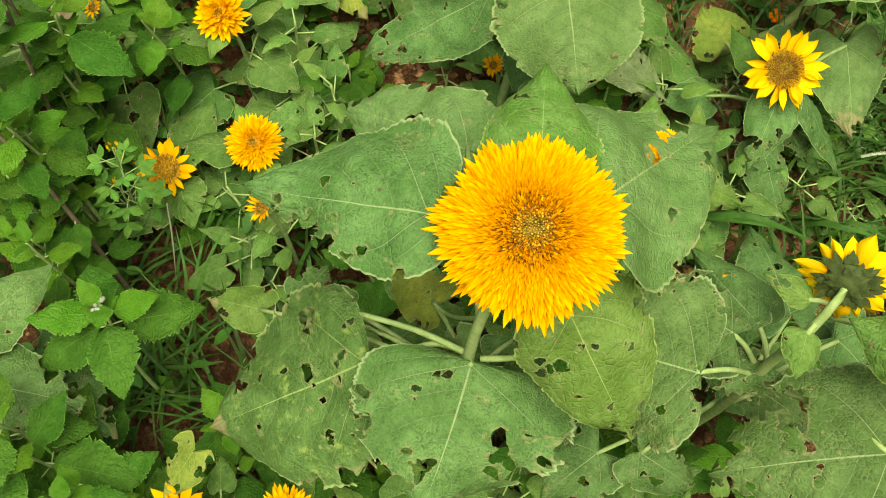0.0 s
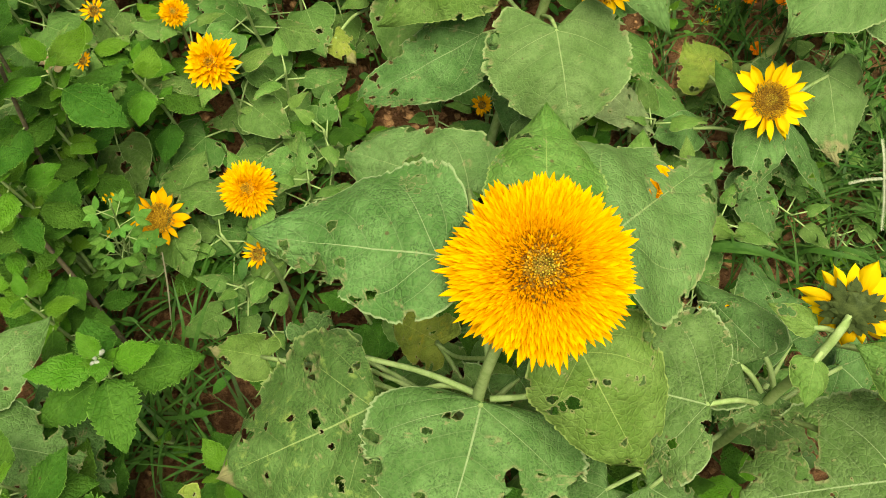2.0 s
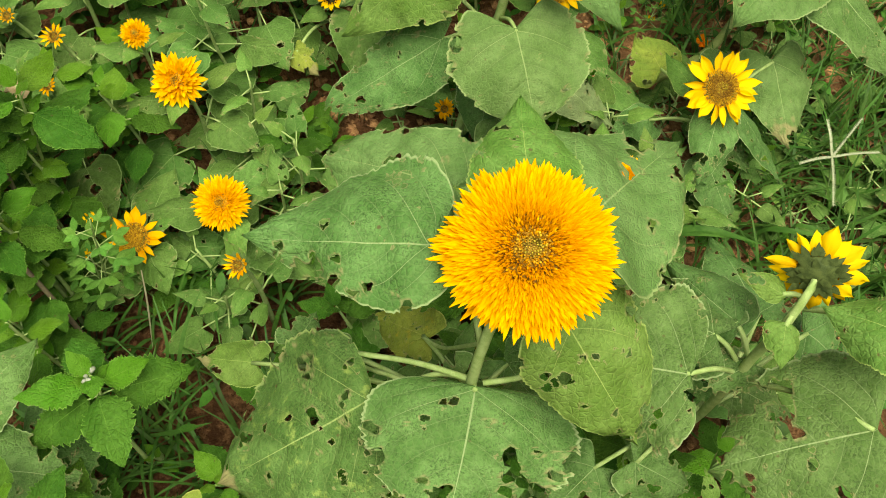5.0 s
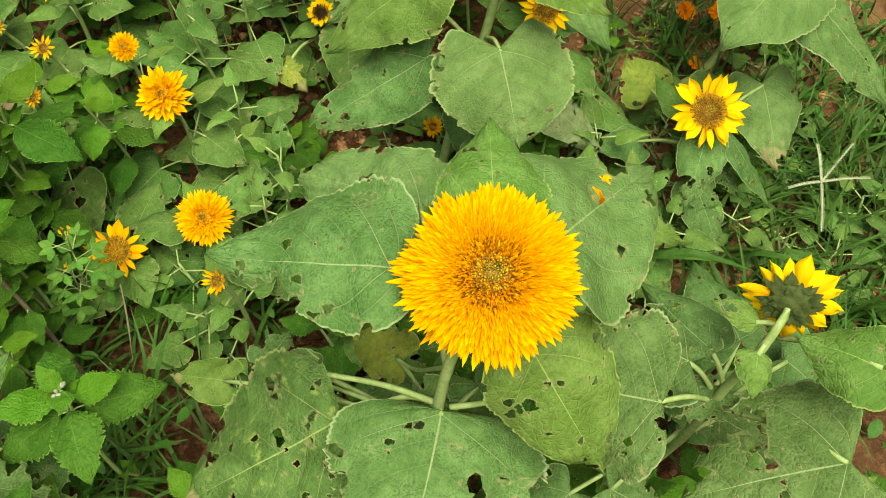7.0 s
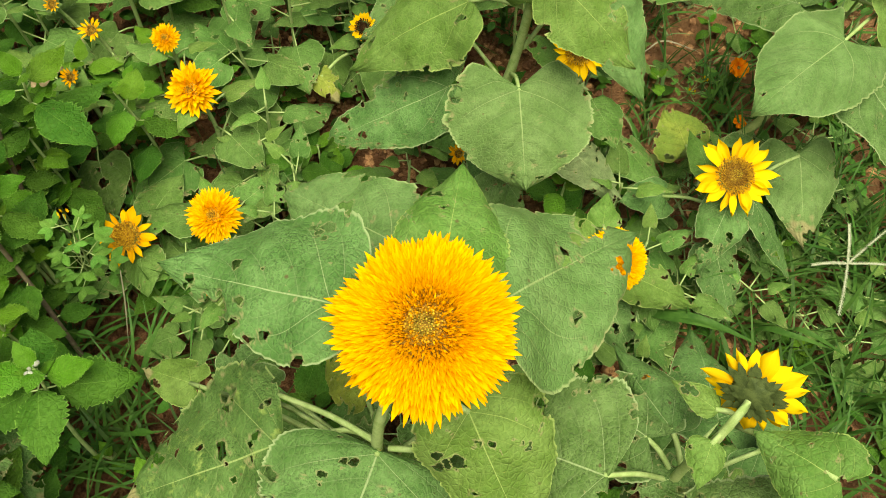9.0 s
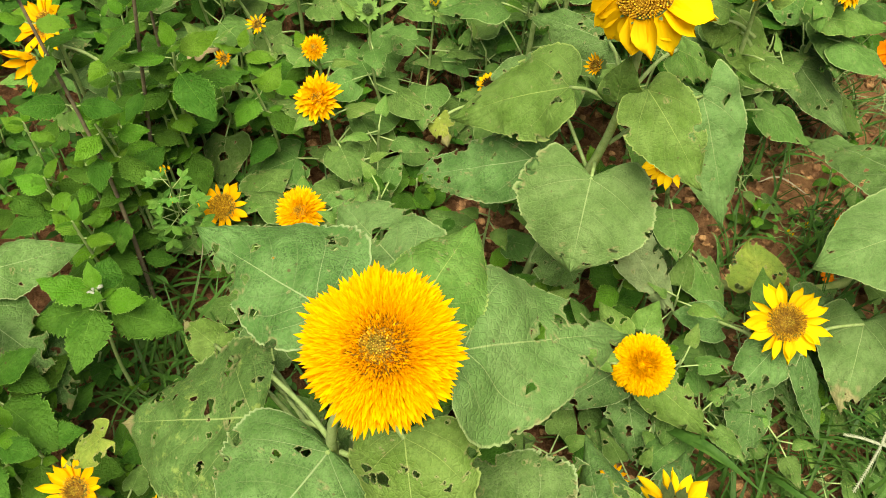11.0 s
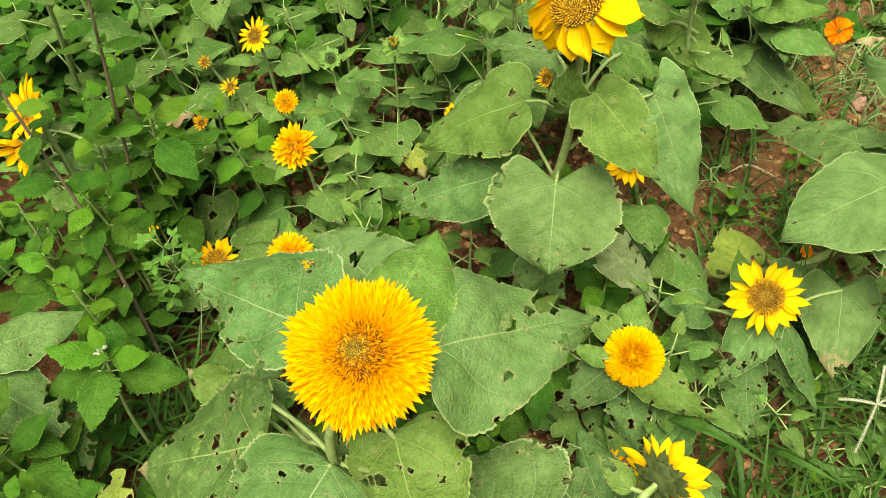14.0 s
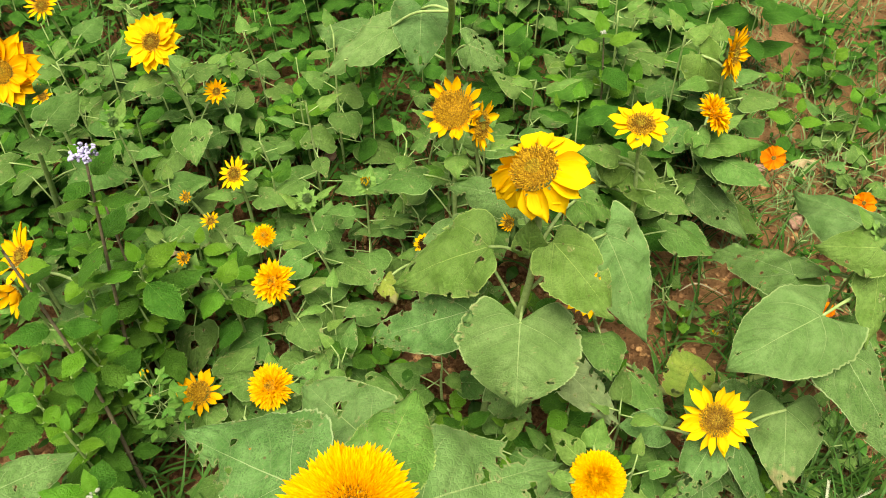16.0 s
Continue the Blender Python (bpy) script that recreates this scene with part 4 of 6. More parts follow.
leaf(p, (0.149, 0.362, 0.722), (0.290, 0.512, 0.622), 0.185, (0.08, 0.32, 0.69), up=(0.3, -0.1, 1), mat=LEAF_SMOOTH, skew=-0.05, lobe=0.13, full=1.35, holes=2, bites=1, hole_size=0.006, cup=0.10, label="broad grey-green leaf with torn holes",
     cuts=[((0.237, 0.528, 0.635), 0.022), ((0.272, 0.543, 0.610), 0.018), ((0.272, 0.399, 0.630), 0.019), ((0.254, 0.351, 0.645), 0.017), ((0.235, 0.316, 0.660), 0.014), ((0.285, 0.441, 0.615), 0.014), ((0.231, 0.485, 0.655), 0.014), ((0.254, 0.511, 0.640), 0.018), ((0.286, 0.533, 0.620), 0.019), ((0.220, 0.460, 0.660), 0.006), ((0.281, 0.417, 0.640), 0.018), ((0.304, 0.459, 0.620), 0.016), ((0.269, 0.380, 0.650), 0.012), ((0.327, 0.511, 0.600), 0.022), ((0.196, 0.431, 0.660), 0.0085), ((0.213, 0.375, 0.660), 0.0060), ((0.213, 0.476, 0.630), 0.0100), ((0.229, 0.474, 0.630), 0.0060), ((0.245, 0.438, 0.620), 0.0080), ((0.213, 0.462, 0.660), 0.0050), ((0.216, 0.437, 0.660), 0.0035), ((0.245, 0.432, 0.640), 0.0030), ((0.196, 0.427, 0.670), 0.0045)])
leaf(p, (0.128, 0.286, 0.662), (0.191, 0.190, 0.565), 0.128, (0.075, 0.31, 0.66), up=(0.10, -0.5, 1), holes=2, bites=1, mat=LEAF_YOUNG, cup=0.15, lobe=0.12, skew=-0.12, full=1.8, cuts=[((0.145, 0.248, 0.660), 0.0028), ((0.142, 0.218, 0.620), 0.0030), ((0.172, 0.212, 0.610), 0.0032)])
leaf(p, (0.046, 0.273, 0.557), (0.010, 0.140, 0.500), 0.225, (0.046, 0.285, 0.53), lobe=0.03, full=2.4, peak=0.30, up=(-0.06, -0.30, 1), holes=4, bites=2, hole_size=0.008, cup=0.12, cuts=[((0.074, 0.195, 0.530), 0.0120), ((0.085, 0.171, 0.530), 0.0100), ((0.102, 0.202, 0.540), 0.0042), ((-0.015, 0.191, 0.530), 0.0040), ((0.117, 0.178, 0.530), 0.0070), ((-0.001, 0.173, 0.530), 0.0100)], label="very broad leaf with pale ribs and eaten holes")
leaf(p, (-0.060, 0.288, 0.507), (-0.240, 0.226, 0.405), 0.218, (0.045, 0.285, 0.50), full=2.2, lobe=0.05, peak=0.30, up=(-0.30, -0.15, 1), holes=4, bites=2, hole_size=0.008, mat=LEAF_PATCHY, cup=0.13, cuts=[((-0.120, 0.284, 0.470), 0.0085), ((-0.085, 0.273, 0.480), 0.0050), ((-0.088, 0.294, 0.490), 0.0065), ((-0.211, 0.314, 0.430), 0.0100), ((-0.174, 0.232, 0.430), 0.0050), ((-0.132, 0.349, 0.470), 0.0090), ((-0.230, 0.298, 0.420), 0.0100)], scorch=(0.97, 0.1, 0.018), label="broad leaf with pale yellow-green patches and holes")
leaf(p, (0.042, 0.476, 0.615), (-0.116, 0.581, 0.540), 0.135, (0.052, 0.30, 0.60), up=(0, -0.3, 1), holes=3, bites=3, hole_size=0.008, mat=LEAF_SMOOTH, cuts=[((-0.007, 0.522, 0.580), 0.009), ((-0.017, 0.525, 0.580), 0.006)], label="broad pale green leaf with torn holes")
leaf(p, (0.006, 0.396, 0.400), (-0.061, 0.460, 0.340), 0.075, (0.05, 0.30, 0.42), mat=LEAF_YELLOW, holes=3, bites=1)
leaf(p, (0.039, 0.304, 0.500), (-0.041, 0.293, 0.440), 0.060, (0.045, 0.285, 0.48), holes=7, bites=5)
leaf(p, (0.090, 0.324, 0.480), (0.131, 0.291, 0.400), 0.070, (0.045, 0.285, 0.46), holes=3, bites=2)
leaf(p, (-0.206, 0.392, 0.372), (-0.288, 0.420, 0.340), 0.062, (0.045, 0.29, 0.43), up=(-0.2, -0.1, 1), mat=LEAF_YOUNG, holes=1, bites=1, scorch=(0.97, 0.0, 0.022), label="small leaf with a yellow scorched tip")
leaf(p, (-0.262, 0.216, 0.385), (-0.300, 0.168, 0.345), 0.058, None, up=(-0.2, -0.1, 1), mat=LEAF_YELLOW, holes=2, bites=1, label="pale crumpled leaf with brown spots")
leaf(p, (-0.104, 0.368, 0.420), (-0.189, 0.389, 0.360), 0.075, (0.045, 0.29, 0.43), holes=5, bites=3)
leaf(p, (-0.150, 0.404, 0.400), (-0.125, 0.450, 0.380), 0.060, (0.045, 0.29, 0.42), holes=2, bites=1)

stem(p, [(0.047, 0.283, 0.545), (-0.008, 0.313, 0.530), (-0.072, 0.342, 0.500)], 0.0036, 0.0030, name="petiole", label="pale green leaf stalk")
stem(p, [(0.047, 0.284, 0.545), (0.009, 0.303, 0.520), (-0.050, 0.288, 0.505)], 0.0038, 0.0030, name="petiole", label="pale green leaf stalk")
stem(p, [(0.055, 0.280, 0.545), (0.088, 0.280, 0.550), (0.120, 0.288, 0.545)], 0.0034, 0.0028, name="petiole", label="pale green leaf stalk")
stem(p, [(0.056, 0.296, 0.615), (0.026, 0.363, 0.440), (0.003, 0.395, 0.400)], 0.0026, 0.0020, name="petiole", label="pale green leaf stalk")

# ---- the sunflower whose head is turned away ----
p = plant("sunflower_plant", (0.375, 0.33, 0.0), "sunflower with its head turned away, showing dark bracts", "sunflower", "sunflower plants")
stem(p, [(0.375, 0.33, 0.0), (0.362, 0.30, 0.3), (0.358, 0.297, 0.500), (0.371, 0.305, 0.572), (0.387, 0.324, 0.612), (0.399, 0.343, 0.614)], 0.0070, 0.0034, label="hairy pale green stem")
single_flower(p, (0.397, 0.340, 0.615), (0.42, 0.74, -0.38), 0.048, disc=0.42, petals=17, lift=0, droop=-0.06, wild=1.5, label="yellow sunflower head seen from behind, dark bracts", petal_w=0.46, bracts=48, bract=0.80, cover=BRACT)
leaf(p, (0.373, 0.330, 0.585), (0.326, 0.356, 0.600), 0.030, (0.400, 0.330, 0.575), mat=LEAF_YOUNG, holes=1, bites=0, lobe=0.0)
leaf(p, (0.365, 0.301, 0.585), (0.346, 0.256, 0.575), 0.042, (0.395, 0.330, 0.57), mat=LEAF_YOUNG, holes=1, bites=0, lobe=0.02)
leaf(p, (0.466, 0.260, 0.620), (0.401, 0.312, 0.600), 0.085, (0.40, 0.33, 0.55), mat=LEAF_YOUNG, holes=2, bites=0)
leaf(p, (0.452, 0.198, 0.530), (0.288, 0.190, 0.470), 0.190, (0.37, 0.30, 0.42), up=(-0.25, -0.05, 1), full=2.2, peak=0.32, holes=3, bites=1, hole_size=0.008, cup=0.12, label="broad green leaf with a strong pale midrib",
     cuts=[((0.374, 0.211, 0.495), 0.0100), ((0.372, 0.231, 0.500), 0.0140), ((0.366, 0.257, 0.505), 0.0180), ((0.341, 0.258, 0.500), 0.0180), ((0.321, 0.235, 0.490), 0.0045), ((0.324, 0.172, 0.490), 0.0040)])
leaf(p, (0.274, 0.273, 0.532), (0.150, 0.322, 0.490), 0.185, (0.362, 0.30, 0.44), up=(-0.3, -0.1, 1), holes=4, bites=3, cup=0.06, lobe=0.10)
leaf(p, (0.322, 0.325, 0.505), (0.224, 0.407, 0.475), 0.105, (0.362, 0.30, 0.45), holes=9, bites=3, hole_size=0.009)
leaf(p, (0.346, 0.332, 0.515), (0.288, 0.439, 0.472), 0.075, (0.365, 0.30, 0.47), up=(-0.4, -0.2, 1), holes=2, bites=0, cup=0.4, lobe=0.04)
leaf(p, (0.365, 0.300, 0.470), (0.305, 0.276, 0.440), 0.070, (0.362, 0.30, 0.44), holes=5, bites=4)
leaf(p, (0.444, 0.400, 0.360), (0.450, 0.564, 0.280), 0.120, (0.365, 0.30, 0.34), holes=3, bites=1)
leaf(p, (0.476, 0.358, 0.400), (0.544, 0.309, 0.360), 0.100, (0.365, 0.30, 0.38), holes=3, bites=1)
leaf(p, (0.404, 0.315, 0.330), (0.474, 0.275, 0.300), 0.080, (0.365, 0.30, 0.32), holes=3, bites=2)
leaf(p, (0.257, 0.243, 0.300), (0.339, 0.204, 0.260), 0.090, (0.362, 0.31, 0.30), holes=3, bites=1)
leaf(p, (0.212, 0.246, 0.280), (0.137, 0.197, 0.240), 0.100, (0.362, 0.31, 0.26), holes=4, bites=1)

# ---- the tall yellow sunflower behind ----
p = plant("sunflower_plant", (0.10, 0.885, 0.0), "tall yellow single sunflower with heart-shaped green leaves", "sunflower", "sunflower plants")
stem(p, [(0.10, 0.885, 0.0), (0.115, 0.90, 0.15), (0.165, 0.905, 0.40), (0.180, 0.90, 0.56), (0.178, 0.905, 0.70)], 0.0085, 0.0058, label="thick pale green stem")
single_flower(p, (0.168, 0.902, 0.735), (-0.30, -0.34, 0.89), 0.088, disc=0.40, petals=21, rows=1, petal_w=0.66, lift=-34, missing=(), droop=0.40, bract=0.3, wild=1.8, label="large yellow sunflower head with drooping broad petals")
leaf(p, (0.100, 0.924, 0.518), (-0.079, 0.900, 0.398), 0.162, (0.170, 0.905, 0.53), up=(-0.3, -0.4, 1), holes=3, bites=1, cup=0.10, mat=LEAF_YOUNG, lobe=0.06, skew=0.14)
leaf(p, (0.206, 0.896, 0.590), (0.332, 0.836, 0.510), 0.114, (0.180, 0.90, 0.56), up=(0.2, -0.5, 1), holes=2, bites=1, cup=0.10, mat=LEAF_YOUNG, lobe=0.08, full=1.9)
leaf(p, (0.281, 1.066, 0.450), (0.405, 0.976, 0.270), 0.140, (0.178, 0.905, 0.45), up=(0.05, -0.45, 1), mat=LEAF_SMOOTH, holes=3, bites=1, cup=0.12, cuts=[((0.383, 1.059, 0.340), 0.0055), ((0.397, 1.027, 0.320), 0.0050)])
# lighter leaf material here offsets the shade from the leaves and head above
leaf(p, (0.175, 0.829, 0.454), (0.193, 0.712, 0.372), 0.208, (0.166, 0.90, 0.40), up=(0.1, -0.45, 1), holes=7, bites=2, hole_size=0.005, cup=0.08, lobe=0.30, peak=0.36, full=2.1, mat=LEAF_SMOOTH, cuts=[((0.083, 0.840, 0.410), 0.0090)], label="broad heart-shaped leaf with small holes")
leaf(p, (0.078, 0.876, 0.392), (-0.128, 0.840, 0.245), 0.125, (0.160, 0.90, 0.36), up=(0, -0.4, 1), holes=12, bites=4, hole_size=0.007, cup=0.06, label="tattered leaf full of holes")
leaf(p, (0.263, 0.858, 0.290), (0.384, 0.844, 0.165), 0.078, (0.150, 0.90, 0.30), up=(-0.2, -0.4, 1), mat=LEAF_PALE, holes=5, bites=2, label="leaf turned to show its pale underside")
leaf(p, (0.173, 0.882, 0.560), (0.169, 0.889, 0.640), 0.062, (0.180, 0.90, 0.57), up=(0, -0.9, 0.5), mat=LEAF_YOUNG, holes=0, bites=0)
leaf(p, (0.121, 1.058, 0.500), (-0.042, 1.112, 0.450), 0.085, (0.180, 0.905, 0.53), holes=2, bites=1)
leaf(p, (0.220, 1.045, 0.540), (0.294, 1.110, 0.460), 0.095, (0.180, 0.905, 0.55), holes=3, bites=2, mat=LEAF_YOUNG)
leaf(p, (0.010, 1.067, 0.380), (-0.082, 1.016, 0.330), 0.09, (0.165, 0.905, 0.36), holes=3, bites=1)
leaf(p, (0.160, 0.915, 0.240), (0.132, 0.821, 0.170), 0.10, (0.14, 0.90, 0.24), holes=3, bites=1)
leaf(p, (0.159, 0.821, 0.260), (0.218, 0.818, 0.160), 0.10, (0.14, 0.90, 0.22), holes=3, bites=1)
single_flower(p, (0.116, 0.999, 0.500), (-0.5, -0.6, 0.5), 0.020, disc=0.5, petals=14, lift=38, mat=ORANGE_GOLD, label="small half-open orange flower bud")

# ---- low yellow sunflower on the right, leaning over a fallen stem ----
p = plant("sunflower_plant", (0.575, 0.87, 0.0), "low yellow sunflower with a brown disc and drooping leaves", "sunflower", "sunflower plants")
stem(p, [(0.575, 0.87, 0.0), (0.565, 0.875, 0.12), (0.545, 0.860, 0.21), (0.534, 0.848, 0.25)], 0.007, 0.005)
single_flower(p, (0.533, 0.842, 0.265), (-0.06, -0.50, 0.86), 0.064, disc=0.44, petals=21, petal_w=0.44, rows=1, lift=8, wild=1.5, label="yellow sunflower head with brown disc and pointed petals")
leaf(p, (0.538, 0.824, 0.225), (0.495, 0.722, 0.160), 0.085, (0.545, 0.86, 0.20), holes=3, bites=1)
leaf(p, (0.584, 0.833, 0.205), (0.666, 0.745, 0.100), 0.060, (0.555, 0.865, 0.19), up=(0.5, -0.2, 1), holes=2, bites=0, lobe=0.04)
leaf(p, (0.660, 0.926, 0.225), (0.676, 0.788, 0.150), 0.135, (0.56, 0.87, 0.17), up=(0, -0.3, 1), mat=LEAF_SMOOTH, holes=3, bites=1, scorch=(0.9, -0.4, 0.030), label="pale green leaf with a scorched brown edge")
leaf(p, (0.457, 0.886, 0.130), (0.371, 0.853, 0.160), 0.075, (0.56, 0.87, 0.12), holes=1, bites=0)
leaf(p, (0.541, 0.786, 0.120), (0.571, 0.673, 0.075), 0.085, (0.565, 0.87, 0.13), holes=2, bites=2)
leaf(p, (0.587, 0.820, 0.130), (0.617, 0.771, 0.100), 0.045, (0.565, 0.87, 0.13), holes=2, bites=1)
leaf(p, (0.502, 0.994, 0.130), (0.465, 1.063, 0.165), 0.105, (0.57, 0.88, 0.10), up=(0, -0.4, 1), mat=LEAF_YELLOW, holes=1, bites=0, label="yellowing round leaf")
leaf(p, (0.511, 0.890, 0.210), (0.488, 0.978, 0.200), 0.050, (0.55, 0.865, 0.20), mat=LEAF_YOUNG, holes=0, bites=0)
leaf(p, (0.571, 0.937, 0.200), (0.653, 0.971, 0.170), 0.085, (0.555, 0.865, 0.19), holes=2, bites=1)
leaf(p, (0.326, 1.007, 0.150), (0.366, 0.928, 0.100), 0.080, (0.42, 1.03, 0.06), holes=2, bites=1)

fallen = plant("fallen_stem", (0.42, 0.985, 0.02), "thick green sunflower stem lying on the soil", "stem")
stem(fallen, [(0.426, 1.021, 0.035), (0.495, 1.036, 0.045), (0.576, 1.065, 0.045), (0.651, 1.109, 0.050), (0.724, 1.190, 0.050)], 0.0105, 0.009, STEM_THICK)

# ---- small pompon beside it ----
p = plant("sunflower_plant", (0.355, 0.70, 0.0), "low sunflower with a round golden pompon head", "sunflower", "sunflower plants")
stem(p, [(0.355, 0.70, 0.0), (0.36, 0.705, 0.12), (0.352, 0.706, 0.198)], 0.006, 0.0045)
double_flower(p, (0.351, 0.702, 0.215), (0.0, -0.45, 0.9), 0.055, count=1900, dome=0.6, core=0.0, long=0.36, short=0.25, width=0.105, outer_drop=0.6, label="round golden pompon flower", mat=POM, floret=FLORET)
leaf(p, (0.362, 0.693, 0.200), (0.502, 0.668, 0.130), 0.082, (0.355, 0.70, 0.18), mat=LEAF_YOUNG, holes=2, bites=1, lobe=0.06)
leaf(p, (0.319, 0.694, 0.180), (0.242, 0.610, 0.120), 0.085, (0.355, 0.70, 0.16), holes=3, bites=2)
leaf(p, (0.314, 0.736, 0.210), (0.247, 0.774, 0.220), 0.050, (0.355, 0.70, 0.19), mat=LEAF_YOUNG, holes=1, bites=0, lobe=0.04)
leaf(p, (0.334, 0.763, 0.210), (0.338, 0.824, 0.220), 0.055, (0.355, 0.70, 0.19), mat=LEAF_YOUNG, holes=0, bites=0, lobe=0.04)
leaf(p, (0.359, 0.671, 0.120), (0.413, 0.604, 0.060), 0.080, (0.357, 0.70, 0.10), holes=3, bites=2)
leaf(p, (0.301, 0.680, 0.220), (0.246, 0.698, 0.200), 0.035, (0.355, 0.70, 0.19), mat=LEAF_YOUNG, holes=0, bites=0)

# ---- big heart-leaved plant at the right edge ----
p = plant("sunflower_plant", (0.967, 1.392, 0.000), "sunflower plant in bud with wide smooth heart-shaped leaves", "sunflower", "sunflower plants")
R = (0.824, 1.182, 0.300)
stem(p, [(0.967, 1.392, 0.000), (0.897, 1.290, 0.150), R, (0.755, 1.139, 0.460)], 0.009, 0.006)
leaf(p, (0.764, 1.146, 0.470), (0.621, 1.318, 0.400), 0.135, R, up=(0.1, -0.3, 1), peak=0.36, mat=LEAF_SMOOTH, holes=0, bites=0, label="smooth bright green heart-shaped leaf")
leaf(p, (0.669, 1.004, 0.408), (0.519, 0.865, 0.400), 0.165, R, up=(-0.1, -0.3, 1), holes=0, bites=0, peak=0.34, lobe=0.36, full=1.8, mat=LEAF_SMOOTH, cuts=[((0.535, 0.892, 0.400), 0.0035)], label="smooth broad heart-shaped leaf")
leaf(p, (0.636, 1.128, 0.360), (0.487, 1.318, 0.200), 0.100, R, holes=2, bites=2)
leaf(p, (0.715, 0.977, 0.360), (0.841, 0.837, 0.270), 0.130, R, up=(0.2, -0.2, 1), holes=3, bites=1)
leaf(p, (0.753, 1.092, 0.440), (0.758, 0.988, 0.360), 0.075, R, up=(0.4, -0.3, 1), mat=LEAF_YOUNG, holes=0, bites=0)
leaf(p, (0.738, 1.099, 0.500), (0.637, 1.099, 0.470), 0.095, R, mat=LEAF_YOUNG, holes=0, bites=0)

# ---- sunflowers beyond ----
def bloom(flower, top, facing, radius, foot=None, double=False, leaves=6, size=0.09, seed=1, label="", head_label="", **kw):
    """A flowering sunflower: stem, spiral leaves and one head."""
    rng = random.Random(seed)
    top = Vector(top)
    foot = Vector(foot) if foot is not None else Vector((top.x + rng.uniform(-0.02, 0.03), top.y + rng.uniform(0.0, 0.05), 0.0))
    w = plant("sunflower_plant", foot, label, "sunflower", "sunflower plants")
    back = Vector(facing).normalized() * -0.012
    line = curve_points([Vector((0, 0, 0)), (top - foot) * 0.55 + Vector((rng.uniform(-0.01, 0.01), 0.01, 0)), top - foot + back], 14)
    v, f = tube_data(line, 0.003 + 0.007 * top.z, 0.0028, 7)
    part("stem", to_mesh("stem", v, f), STEM, w)
    (double_flower if double else single_flower)(w, top, facing, radius, label=head_label, **kw)
    spin = rng.uniform(0, 360)
    for k in range(leaves):
        q = 0.90 - 0.62 * k / max(leaves - 1, 1)
        at = line[int(q * (len(line) - 1))]
        az = spin + 137.5 * k + rng.uniform(-20, 20)
        el = 18 - 5 * k + rng.uniform(-10, 10)
        out = (0.025 + 0.008 * k) * size / 0.09
        d = Vector((-math.sin(radians(az)), math.cos(radians(az)), 0.5)) * out
        sz = size * (0.62 + 0.13 * min(k, 4)) * rng.uniform(0.85, 1.15)
        lf = set_leaf(w, YOUNG_BLADES if k < 2 else HEART_BLADES, LEAF_YOUNG if k < 2 else LEAF_SMALL, at + d, az, el, sz, rng)
        inv = lf.matrix_basis.inverted()
        vv, ff = tube_data([inv @ at, inv @ (at + d * 0.6 + Vector((0, 0, 0.003))), inv @ (at + d * 1.03)], 0.002 * UNIT / sz, 0.0016 * UNIT / sz, 5)
        part("petiole", to_mesh("petiole", vv, ff), STEM, lf)
    return w


SMALL = "small sunflower with an orange-yellow head among weeds"
bloom(0, (-0.348, 0.927, 0.275), (-0.05, -0.55, 0.83), 0.038, double=True, count=150, dome=0.4, core=0.12, long=0.62, short=0.25, width=0.21, ragged=0.3, mat=ORANGE_GOLD, floret=FLORET, seed=11, size=0.10, label="sunflower with a shaggy orange-yellow double head", head_label="shaggy half-double orange-yellow head")
bloom(0, (-0.292, 0.745, 0.185), (-0.05, -0.42, 0.9), 0.044, double=True, count=420, dome=0.4, core=0.12, long=0.50, short=0.14, width=0.12, mat=ORANGE_GOLD, floret=FLORET, seed=12, size=0.10, label="low sunflower with a dense double golden head", head_label="dense double golden head")
bloom(0, (-0.441, 0.717, 0.145), (0.05, -0.45, 0.88), 0.049, disc=0.46, petals=15, petal_w=0.46, lift=14, mat=ORANGE_GOLD, floret=FLORET, seed=13, size=0.085, label="low sunflower with dark disc and orange-yellow petals", head_label="ageing orange-yellow head with dark disc")
bloom(0, (-0.538, 1.170, 0.300), (-0.1, -0.6, 0.8), 0.040, disc=0.40, petals=15, petal_w=0.36, seed=14, size=0.075, label=SMALL, head_label="small yellow star-shaped head")
bloom(0, (-0.586, 1.104, 0.205), (0, -0.5, 0.85), 0.024, disc=0.4, petals=12, lift=22, mat=ORANGE_GOLD, seed=15, size=0.06, leaves=4, label=SMALL, head_label="small half-open orange-yellow head")
bloom(0, (-0.433, 1.066, 0.240), (0.1, -0.6, 0.8), 0.024, double=True, count=170, dome=0.5, core=0.1, long=0.55, short=0.2, width=0.17, mat=ORANGE_GOLD, seed=16, size=0.075, label=SMALL, head_label="small double golden head")
bloom(0, (-0.669, 1.150, 0.215), (0.1, -0.6, 0.8), 0.017, disc=0.5, petals=12, lift=40, mat=ORANGE_GOLD, seed=17, size=0.05, leaves=3, label=SMALL, head_label="tiny orange flower bud")
bloom(0, (-0.039, 1.195, 0.565), (-0.05, -0.62, 0.78), 0.066, disc=0.56, petals=19, petal_w=0.42, lift=32, droop=0.1, floret=FLORET, mat=ORANGE_GOLD, missing=(4, 9, 10), seed=18, size=0.115, leaves=7, label="tall sunflower with a fading head of curled golden petals", head_label="fading sunflower head with wide brown-yellow disc")
